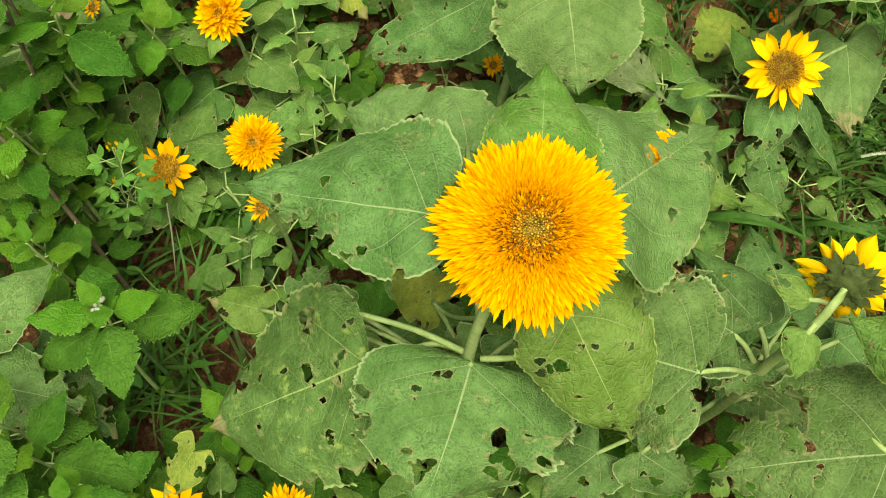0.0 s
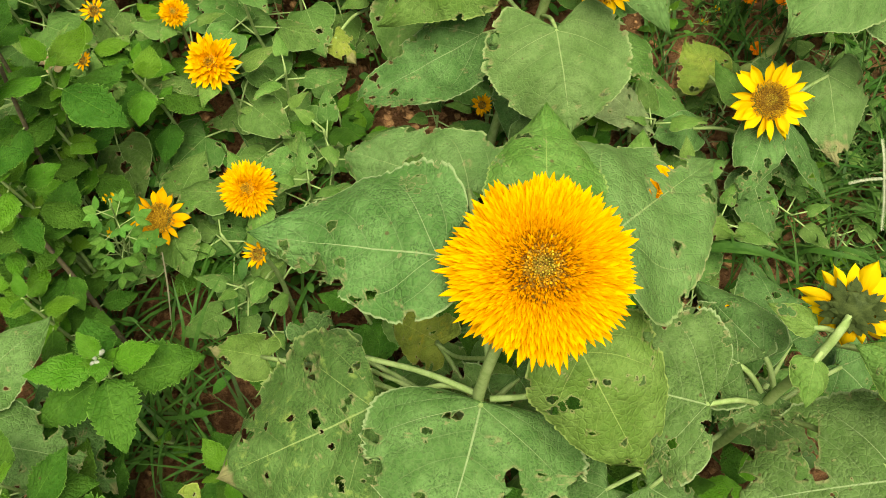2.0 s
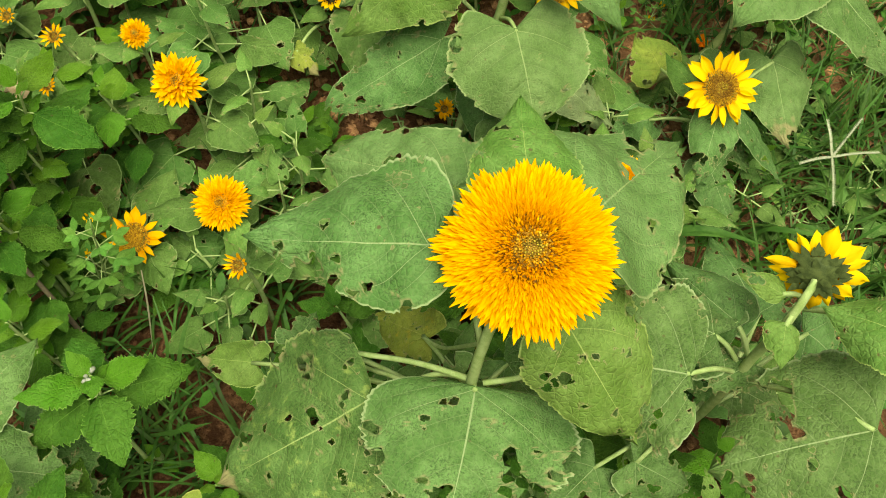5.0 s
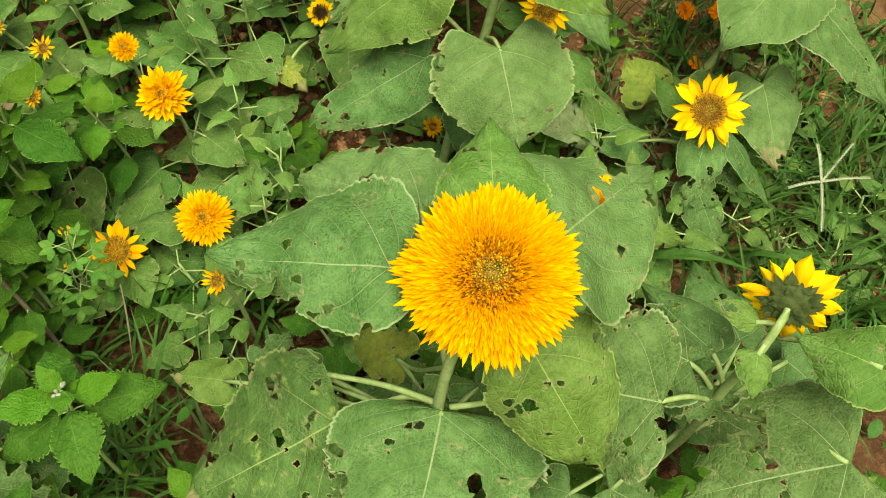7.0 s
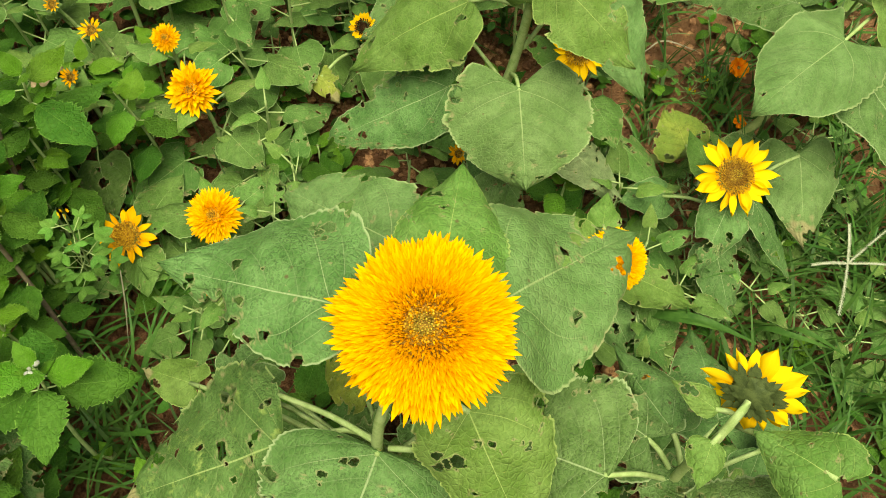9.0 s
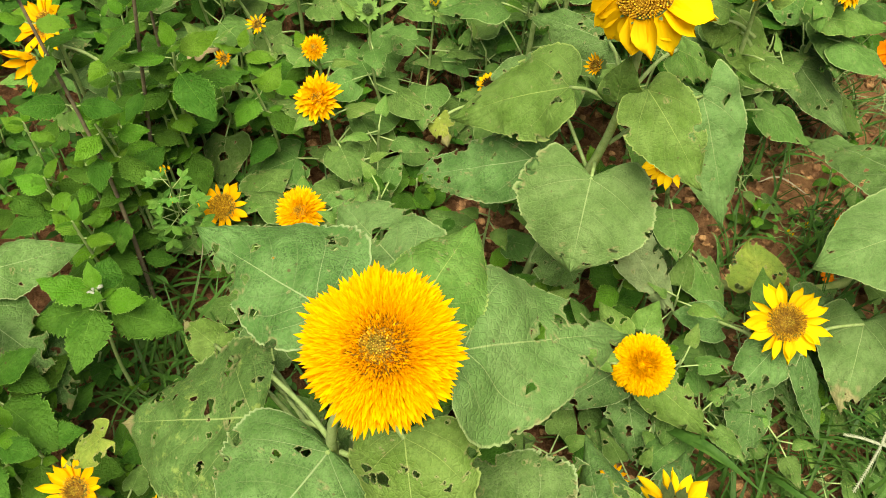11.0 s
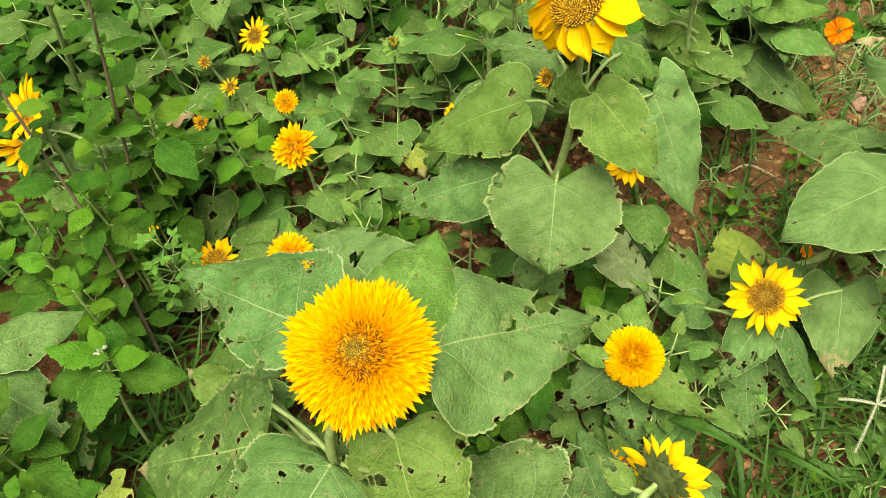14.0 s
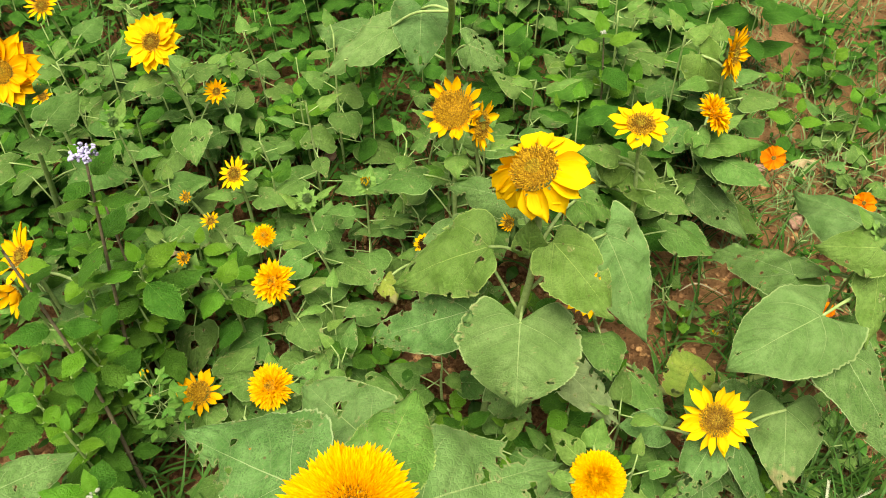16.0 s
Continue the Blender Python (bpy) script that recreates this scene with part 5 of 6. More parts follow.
bloom(0, (0.013, 1.193, 0.540), (0.93, -0.2, 0.2), 0.050, disc=0.5, petals=16, petal_w=0.45, lift=20, mat=ORANGE_GOLD, seed=19, size=0.10, leaves=4, foot=(0.0, 1.215, 0.0), label="sunflower with a golden head turned sideways", head_label="golden head seen edge-on")
q = bloom(0, (0.306, 1.232, 0.570), (0.02, -0.12, 1.0), 0.056, disc=0.42, petals=15, petal_w=0.58, lift=0, droop=0.08, seed=20, size=0.10, leaves=7, label="yellow sunflower on a tall pale stem", head_label="yellow sunflower head with flat petals")
leaf(q, (0.304, 1.272, 0.420), (0.409, 1.249, 0.330), 0.085, q.location + Vector((0, 0, 0.40)), mat=LEAF_YOUNG, holes=1, bites=0)
leaf(q, (0.271, 1.267, 0.440), (0.271, 1.227, 0.400), 0.075, q.location + Vector((0, 0, 0.42)), mat=LEAF_YOUNG, holes=1, bites=0)
leaf(q, (0.245, 1.290, 0.340), (0.176, 1.357, 0.310), 0.10, q.location + Vector((0, 0, 0.34)), holes=3, bites=1)
q = bloom(0, (0.453, 1.498, 0.410), (0.62, -0.12, 0.72), 0.042, double=True, count=150, dome=0.35, core=0.12, long=0.60, short=0.22, width=0.2, mat=ORANGE_GOLD, seed=21, size=0.10, leaves=7, label="sunflower with a ragged orange-yellow double head", head_label="ragged orange-yellow double head")
leaf(q, (0.447, 1.495, 0.200), (0.585, 1.403, 0.130), 0.105, q.location + Vector((0, 0, 0.17)), holes=2, bites=0)
leaf(q, (0.449, 1.476, 0.340), (0.585, 1.561, 0.290), 0.065, q.location + Vector((0, 0, 0.30)), mat=LEAF_YOUNG, holes=0, bites=0)
leaf(q, (0.424, 1.461, 0.380), (0.446, 1.418, 0.350), 0.055, q.location + Vector((0, 0, 0.34)), mat=LEAF_YOUNG, holes=0, bites=0)
leaf(q, (0.450, 1.638, 0.360), (0.544, 1.661, 0.270), 0.10, q.location + Vector((0, 0, 0.30)), holes=1, bites=0)
q = bloom(0, (0.466, 1.616, 0.480), (0.9, -0.35, 0.2), 0.060, disc=0.42, petals=18, rows=2, petal_w=0.36, lift=10, mat=ORANGE_GOLD, seed=22, size=0.11, leaves=7, label="sunflower with an orange head turned to the side", head_label="orange sunflower head seen from the side")
leaf(q, (0.404, 1.655, 0.440), (0.506, 1.649, 0.330), 0.115, q.location + Vector((0, 0, 0.40)), up=(0, -0.5, 1), mat=LEAF_YOUNG, holes=0, bites=0)
bloom(0, (-0.792, 1.364, 0.470), (0, -0.60, 0.8), 0.066, disc=0.36, petals=17, petal_w=0.56, lift=2, rows=2, seed=23, size=0.095, leaves=7, label="yellow sunflower with a small brown disc", head_label="bright yellow sunflower head")
bloom(0, (-0.840, 0.988, 0.660), (0.3, -0.60, 0.74), 0.074, disc=0.34, petals=17, rows=2, petal_w=0.54, lift=6, mat=ORANGE_GOLD, seed=24, size=0.10, leaves=7, foot=(-1.047, 1.122, -0.000), label="tall golden sunflower on a long green stem", head_label="large golden sunflower head")
bloom(0, (-0.704, 1.428, 0.295), (0.1, -0.6, 0.8), 0.034, disc=0.35, petals=15, rows=2, lift=18, mat=ORANGE_GOLD, seed=25, size=0.085, leaves=5, label=SMALL, head_label="small golden head with upright petals")
bloom(0, (-1.046, 1.245, 0.360), (0.3, -0.6, 0.7), 0.028, disc=0.4, petals=13, lift=30, mat=ORANGE_GOLD, seed=26, size=0.08, leaves=4, label=SMALL, head_label="small half-open golden head")
bloom(0, (-1.205, 1.520, 0.400), (0.1, -0.5, 0.8), 0.045, disc=0.4, petals=15, lift=14, mat=ORANGE_GOLD, seed=27, size=0.10, leaves=5, label=SMALL, head_label="small golden head")
bloom(0, (-0.756, 0.762, 0.420), (-0.35, -0.5, 0.6), 0.062, disc=0.36, petals=14, petal_w=0.44, lift=24, droop=0.3, mat=ORANGE_GOLD, seed=28, size=0.09, leaves=4, foot=(-0.76, 0.79, 0.0), label="golden sunflower half hidden by a weed stem", head_label="golden head with loose petals")
bloom(0, (-0.754, 0.709, 0.380), (-0.2, -0.9, 0.1), 0.055, disc=0.36, petals=11, petal_w=0.42, lift=50, droop=0.1, mat=ORANGE_GOLD, seed=29, size=0.09, leaves=3, foot=(-0.79, 0.77, 0.0), label="golden sunflower with hanging petals", head_label="hanging golden petals")
bloom(0, (-0.642, 0.360, 0.360), (0.2, -0.5, 0.8), 0.052, disc=0.26, petals=9, petal_w=0.42, lift=20, mat=YELLOW, seed=30, size=0.09, leaves=3, foot=(-0.74, 0.42, 0.0), label="yellow sunflower among weeds", head_label="yellow head with loose petals")
bloom(0, (-0.608, 0.374, 0.360), (0.3, -0.6, 0.7), 0.026, disc=0.4, petals=11, lift=32, mat=ORANGE_GOLD, seed=31, size=0.06, leaves=2, foot=(-0.70, 0.43, 0.0), label=SMALL, head_label="half-open golden head")
bloom(0, (-0.580, 0.308, 0.350), (0.3, -0.7, 0.4), 0.040, disc=0.36, petals=9, petal_w=0.36, lift=40, mat=ORANGE_GOLD, seed=32, size=0.06, leaves=2, foot=(-0.68, 0.40, 0.0), label=SMALL, head_label="ragged golden head")
bloom(0, (-0.292, 0.158, 0.295), (0.05, -0.3, 0.95), 0.047, disc=0.38, petals=15, petal_w=0.40, lift=26, mat=ORANGE_GOLD, seed=33, size=0.06, leaves=4, label="golden sunflower with upright petals beneath broad leaves", head_label="golden head with upright petals")
bloom(0, (-0.162, 0.153, 0.330), (0.05, -0.3, 0.95), 0.036, double=True, count=240, long=0.5, short=0.15, width=0.14, mat=ORANGE_GOLD, seed=34, size=0.06, leaves=3, label=SMALL, head_label="small golden double head")
bloom(0, (0.272, 0.980, 0.370), (-0.05, -0.7, 0.7), 0.043, foot=(0.33, 1.06, 0.0), disc=0.44, petals=17, petal_w=0.38, lift=6, seed=35, size=0.11, leaves=6, label="yellow sunflower half hidden under larger leaves", head_label="yellow head with brown disc")
q = bloom(0, (-0.097, 1.153, 0.210), (-0.05, -0.55, 0.83), 0.025, disc=0.52, petals=19, petal_w=0.55, floret=FLORET_BROWN, mat=YELLOW, seed=36, size=0.07, leaves=5, label="small sunflower with a dark brown disc", head_label="small yellow head with dark disc")
leaf(q, (-0.170, 1.076, 0.160), (-0.132, 1.036, 0.130), 0.055, q.location + Vector((0, 0, 0.10)), mat=LEAF_YELLOW, holes=1, bites=1, scorch=(0.8, 0.2, 0.012), label="small yellow leaf with a brown tip")
bloom(0, (0.094, 0.972, 0.090), (0, -0.5, 0.85), 0.022, disc=0.4, petals=16, rows=2, lift=30, mat=ORANGE_GOLD, seed=37, size=0.07, leaves=4, label=SMALL, head_label="small orange head opening")
bloom(0, (-0.249, 0.590, 0.260), (-0.3, -0.5, 0.8), 0.026, disc=0.4, petals=13, lift=44, mat=ORANGE_GOLD, seed=38, size=0.065, leaves=4, label=SMALL, head_label="half-open golden bud")
bloom(0, (0.351, 0.449, 0.360), (0, -0.5, 0.8), 0.024, disc=0.4, petals=13, lift=34, mat=ORANGE_GOLD, seed=39, size=0.05, leaves=3, label=SMALL, head_label="half-open golden bud")
bloom(0, (-0.565, 0.956, 0.250), (0.1, -0.5, 0.8), 0.020, disc=0.4, petals=12, lift=40, mat=ORANGE_GOLD, seed=40, size=0.05, leaves=3, label=SMALL, head_label="tiny golden bud")
bloom(0, (-0.742, 1.248, 0.100), (0.1, -0.5, 0.8), 0.020, disc=0.4, petals=12, lift=40, mat=ORANGE_GOLD, seed=41, size=0.05, leaves=3, label=SMALL, head_label="tiny golden bud")


def cosmos(top, facing, radius, seed, foot=None):
    """An orange garden flower with broad notched petals on a thin stem."""
    top = Vector(top)
    foot = Vector(foot) if foot is not None else Vector((top.x + 0.02, top.y + 0.04, 0))
    w = plant("cosmos_flower", foot, "bright orange cosmos flower on a thin stem", "flower", "orange cosmos flowers")
    v, f = tube_data(curve_points([Vector((0, 0, 0)), (top - foot) * 0.5 + Vector((0.01, 0, 0)), top - foot], 8), 0.002, 0.0014, 5)
    part("stem", to_mesh("stem", v, f), STEM, w)
    single_flower(w, top, facing, radius, disc=0.2, petals=8, petal_w=0.95, lift=4, mat=COSMOS, droop=0.02, blunt=True, bract=0.4, label="orange flower head with broad petals")


cosmos((0.632, 1.684, 0.150), (0.1, -0.7, 0.7), 0.031, 1)
cosmos((0.831, 1.558, 0.170), (0.1, -0.8, 0.6), 0.026, 2)
cosmos((0.779, 1.307, 0.070), (0.1, -0.3, 0.9), 0.018, 3)
cosmos((0.641, 1.256, 0.060), (0.1, -0.4, 0.85), 0.020, 5)
cosmos((0.709, 1.249, 0.060), (-0.1, -0.4, 0.85), 0.020, 6)
cosmos((0.637, 1.133, 0.040), (0.1, -0.3, 0.9), 0.014, 4)

# ---- broad low leaves at the left ----
p = plant("sunflower_plant", (-0.66, 0.34, 0.0), "old sunflower plant with large eaten leaves near the ground", "sunflower", "sunflower plants")
stem(p, [(-0.66, 0.34, 0.0), (-0.65, 0.34, 0.2), (-0.645, 0.345, 0.40)], 0.009, 0.006)
leaf(p, (-0.567, 0.360, 0.365), (-0.487, 0.465, 0.330), 0.088, (-0.645, 0.345, 0.36), up=(0.3, -0.1, 1), holes=2, bites=0, skew=0.1)
leaf(p, (-0.563, 0.305, 0.345), (-0.414, 0.292, 0.280), 0.125, (-0.645, 0.345, 0.34), up=(0.2, -0.1, 1), holes=4, bites=3, hole_size=0.011, label="ragged leaf with big eaten holes")
leaf(p, (-0.531, 0.359, 0.250), (-0.417, 0.262, 0.190), 0.125, (-0.65, 0.34, 0.24), up=(0.2, -0.15, 1), holes=4, bites=3, hole_size=0.008, mat=LEAF, scorch=(0.95, 0.2, 0.016), label="dull leaf with a scorched yellow tip")

p = plant("sunflower_plant", (-0.70, 0.83, 0.0), "old sunflower plant with dull eaten leaves under weeds", "sunflower", "sunflower plants")
stem(p, [(-0.70, 0.83, 0.0), (-0.69, 0.82, 0.18), (-0.67, 0.80, 0.33)], 0.008, 0.005)
leaf(p, (-0.626, 0.835, 0.300), (-0.811, 0.795, 0.250), 0.115, (-0.685, 0.815, 0.27), holes=6, bites=1, hole_size=0.006)
leaf(p, (-0.660, 0.782, 0.270), (-0.781, 0.730, 0.210), 0.110, (-0.69, 0.82, 0.22), holes=6, bites=2, hole_size=0.008)
leaf(p, (-0.790, 0.794, 0.330), (-0.741, 0.823, 0.320), 0.045, (-0.68, 0.81, 0.29), holes=4, bites=1)

# ---- weeds ----
DARK_WEED = "tall weed with a dark stem and toothed leaves"
weed((-0.530, 0.789, 0.705), 1, 0.064, 8, foot=(-0.60, 0.70, 0.0), bud="lilac", mat_stem=STEM_DARK, label="tall dark-stemmed weed topped by a lilac-white flower cluster", gap=0.075, r=0.0032, fresh=1)
weed((-0.597, 0.622, 0.655), 2, 0.060, 8, foot=(-0.50, 0.54, 0.0), mat_stem=STEM_DARK, label=DARK_WEED, gap=0.07, r=0.0032)
weed((-0.626, 0.877, 0.480), 3, 0.058, 7, foot=(-0.63, 0.86, 0.0), mat_stem=STEM_DARK, label=DARK_WEED, gap=0.06, r=0.0030)
weed((-0.408, 0.397, 0.365), 4, 0.088, 4, bud=True, gap=0.020)
weed((-0.545, 0.613, 0.440), 5, 0.062, 4)
weed((-0.537, 0.495, 0.330), 6, 0.070, 4)
weed((-0.499, 0.769, 0.475), 7, 0.095, 4, foot=(-0.60, 0.85, 0.0))
weed((-0.545, 0.632, 0.400), 8, 0.058, 4)
weed((-0.570, 0.775, 0.300), 9, 0.065, 4)
weed((-0.586, 0.597, 0.330), 10, 0.06, 5)
weed((-0.558, 0.632, 0.260), 11, 0.06, 4)
weed((-0.705, 0.608, 0.360), 12, 0.06, 4)
weed((-0.725, 0.521, 0.340), 13, 0.065, 4)
weed((-0.489, 0.241, 0.400), 14, 0.085, 4, fresh=1)
weed((-0.411, 0.161, 0.360), 15, 0.085, 4, fresh=1)
weed((-0.434, 0.133, 0.340), 16, 0.080, 4, fresh=1)
weed((-0.563, 0.529, 0.270), 17, 0.075, 4)
weed((-0.605, 0.705, 0.300), 18, 0.085, 4)
weed((-0.544, 0.769, 0.330), 19, 0.080, 4)
weed((-0.459, 0.892, 0.300), 20, 0.080, 4)
weed((-0.544, 0.722, 0.220), 21, 0.070, 4)
weed((-0.476, 0.218, 0.360), 22, 0.100, 4, fresh=1, gap=0.04)
weed((-0.406, 0.186, 0.330), 23, 0.085, 4, fresh=1)
weed((-0.610, 0.863, 0.300), 24, 0.08, 4)
weed((-0.412, 0.373, 0.070), 25, 0.035, 2)
weed((-0.499, 1.457, 0.300), 26, 0.07, 4)
weed((0.182, 1.707, 0.420), 27, 0.10, 5, bud=True, mat_stem=STEM_DARK, label="weed with a tiny pale bud cluster")
weed((0.215, 1.678, 0.300), 28, 0.09, 5)
weed((0.105, 1.772, 0.260), 29, 0.08, 4)
weed((-0.024, 1.764, 0.260), 30, 0.08, 4)
weed((0.103, 1.638, 0.240), 31, 0.08, 4)
weed((0.693, 1.861, 0.160), 32, 0.07, 4)
weed((0.784, 2.179, 0.140), 33, 0.07, 4)
weed((0.652, 2.043, 0.140), 34, 0.06, 4)
weed((0.475, 1.210, 0.070), 35, 0.045, 3)
weed((0.622, 1.498, 0.060), 36, 0.035, 3)
weed((0.846, 1.968, 0.160), 37, 0.07, 4)
weed((0.353, 1.847, 0.250), 38, 0.08, 4)
weed((-0.622, 0.724, 0.330), 39, 0.062, 4)
weed((-0.628, 0.545, 0.330), 40, 0.075, 4)
weed((-0.811, 0.817, 0.400), 41, 0.068, 4)
weed((-0.655, 0.784, 0.400), 42, 0.062, 4)


def herb(top, seed, size=0.022, count=34, foot=None, label="small herb with rounded pale green leaflets and yellow buds"):
    """A branching herb with many small oval leaflets."""
    rng = random.Random(seed)
    top = Vector(top)
    foot = Vector(foot or (top.x, top.y + 0.01, 0))
    w = plant("herb", foot, label, "herb")
    line = curve_points([Vector((0, 0, 0)), (top - foot) * 0.5, top - foot], 10)
    v, f = tube_data(line, 0.0022, 0.001, 5)
    part("stem", to_mesh("stem", v, f), STEM, w)
    for k in range(count // 3):
        q = 0.35 + 0.62 * k / (count // 3)
        at = line[int(q * (len(line) - 1))]
        az = 137.5 * k
        d = Vector((-math.sin(radians(az)), math.cos(radians(az)), 0.35)) * 0.042 * (1.25 - q * 0.8)
        v, f = tube_data([at, at + d], 0.0009, 0.0007, 4)
        part("twig", to_mesh("twig", v, f), STEM, w)
        for s in (-62, 0, 62):
            set_leaf(w, HERB_BLADES, HERB, at + d, az + s, rng.uniform(-8, 22), size * rng.uniform(0.85, 1.2) * (1.25 - 0.55 * q), rng)
    pm = petal_mesh(0.007, 0.004, 0.2, 0.3, 3)
    for k in range(7):
        p2 = part("petal", pm, YELLOW, w)
        p2.matrix_basis = Matrix.Translation(line[-1] + Vector((rng.uniform(-0.006, 0.006), rng.uniform(-0.006, 0.006), 0.0))) @ pose(0, 0, 0, 55, 0, 51 * k)
    return w


herb((-0.408, 0.590, 0.420), 1, 0.026, 45, (-0.52, 0.69, 0.0))
herb((-0.468, 0.632, 0.250), 2, 0.026, 36, (-0.52, 0.68, 0.0))
herb((0.578, 1.239, 0.035), 3, 0.016, 24, None, "low clover-like herb on bare soil")
herb((0.551, 1.212, 0.030), 4, 0.016, 24, None, "low clover-like herb on bare soil")

# ---- young sunflowers between ----
seedling((-0.396, 1.291, 0.440), 1, 0.085, 9)
seedling((-0.315, 1.072, 0.365), 2, 0.085, 8, bud=True, label="young sunflower with a closed green bud")
seedling((-0.227, 1.171, 0.335), 3, 0.085, 8, bud="yellow", label="young sunflower with a bud showing first yellow")
seedling((-0.409, 1.505, 0.460), 4, 0.09, 9)
seedling((-0.711, 1.617, 0.340), 5, 0.085, 8)
seedling((-0.769, 1.133, 0.420), 6, 0.085, 8, bud=True, label="young sunflower with a closed green bud")
seedling((0.361, 1.645, 0.500), 7, 0.115, 8)
seedling((0.739, 1.126, 0.500), 8, 0.09, 5, bud=True)
seedling((-0.241, 0.960, 0.220), 9, 0.085, 7)
seedling((-0.256, 0.903, 0.170), 10, 0.075, 7)
seedling((-0.165, 0.805, 0.260), 13, 0.075, 7)
seedling((-0.191, 0.738, 0.220), 14, 0.075, 7)
seedling((-0.351, 0.712, 0.100), 15, 0.075, 6)
seedling((-0.293, 0.600, 0.140), 16, 0.065, 6)
seedling((-0.200, 1.219, 0.200), 23, 0.08, 6)
seedling((-0.135, 1.225, 0.220), 24, 0.08, 6)
seedling((-0.677, 1.053, 0.160), 25, 0.08, 6)
seedling((-0.719, 1.167, 0.220), 26, 0.08, 7)
seedling((-0.577, 1.363, 0.220), 27, 0.08, 7)
seedling((-0.193, 1.346, 0.320), 28, 0.09, 6)
seedling((0.116, 1.405, 0.320), 29, 0.085, 6)
seedling((0.190, 1.256, 0.360), 30, 0.085, 6)
seedling((0.409, 1.414, 0.260), 31, 0.085, 6)
seedling((0.469, 0.704, 0.140), 34, 0.085, 6)
seedling((0.369, 0.856, 0.200), 35, 0.085, 5)
seedling((0.605, 0.728, 0.100), 36, 0.07, 5)
seedling((-1.107, 1.389, 0.340), 37, 0.09, 7)
seedling((-0.846, 1.496, 0.200), 38, 0.085, 7)
seedling((-1.048, 1.506, 0.300), 39, 0.085, 7)
seedling((0.501, 0.350, 0.180), 40, 0.10, 6)
seedling((0.229, 0.218, 0.160), 41, 0.10, 6)

# tall dark plant at the top, with big hanging leaves
p = plant("sunflower_plant", (-0.13, 1.62, 0.0), "tall sunflower plant with big hanging heart-shaped leaves", "sunflower", "sunflower plants")
T = (-0.104, 1.426, 0.620)
stem(p, [(-0.13, 1.62, 0.0), (-0.185, 1.670, 0.300), T, (-0.077, 1.299, 0.800)], 0.009, 0.006)
leaf(p, (-0.178, 1.455, 0.600), (-0.161, 1.372, 0.490), 0.125, T, up=(0, -0.4, 1), mat=LEAF_SMOOTH, holes=3, bites=0, label="big dull green hanging leaf")
leaf(p, (-0.245, 1.440, 0.550), (-0.375, 1.338, 0.470), 0.105, T, up=(-0.1, -0.3, 1), mat=LEAF_SMOOTH, holes=2, bites=2)
leaf(p, (-0.121, 1.621, 0.400), (-0.025, 1.660, 0.320), 0.110, (-0.185, 1.670, 0.300), holes=4, bites=2)
leaf(p, (-0.380, 1.599, 0.400), (-0.549, 1.709, 0.330), 0.120, (-0.185, 1.670, 0.300), holes=3, bites=1)


# ---- undergrowth ----
def undergrowth():
    """Low weeds and young sunflowers that close the bed between the larger plants."""
    rng = random.Random(77)
    taken = [(o.location.x, o.location.y) for o in scene.objects if o.parent is None and o.type == "EMPTY"]
    far = []
    zones = ((-0.15, 0.55, 1.45, 2.4, 0.24, 0.42, 26, 0.10), (-1.15, -0.12, 0.15, 1.30, 0.06, 0.17, 44, 0.066), (-1.9, 0.55, 1.30, 2.9, 0.12, 0.30, 165, 0.074), (0.5, 1.5, 1.5, 2.9, 0.05, 0.14, 52, 0.055),
             (-0.15, 0.45, 0.05, 1.10, 0.06, 0.20, 78, 0.068), (-0.45, -0.05, 0.02, 0.30, 0.10, 0.22, 18, 0.07), (0.38, 0.80, 0.80, 1.55, 0.03, 0.09, 22, 0.045), (0.45, 1.1, 0.1, 1.2, 0.03, 0.10, 26, 0.055), (-1.3, -0.45, 0.9, 1.7, 0.10, 0.24, 34, 0.068), (-1.7, -1.0, 0.3, 1.7, 0.12, 0.26, 45, 0.07))
    for x0, x1, y0, y1, h0, h1, n, size in zones:
        made = tries = 0
        while made < n and tries < 4000:
            tries += 1
            x, y = rng.uniform(x0, x1), rng.uniform(y0, y1)
            if bare(x, y) or any((x - a) ** 2 + (y - b) ** 2 < 0.052 ** 2 for a, b in taken):
                continue
            taken.append((x, y))
            made += 1
            h, s = rng.uniform(h0, h1), size * rng.uniform(0.8, 1.25)
            if rng.random() < (0.85 if x < -0.1 and y < 1.2 else 0.85 if x < -0.3 else 0.5):
                if y > 1.45 or x < -0.95:
                    far.append((x, y, h, s))
                else:
                    weed((x, y, h), 900 + made + int(100 * x0), s, 3 if h < 0.15 else 4, gap=min(0.05, h / 4.5), fresh=rng.choice((0, 1, 1, 2)), label="low green weed with toothed leaves", low=True)
            else:
                seedling((x, y, h), 1900 + made + int(100 * y0), s * 1.1, 6, label="young leafy sunflower seedling")
    far_weeds(far)


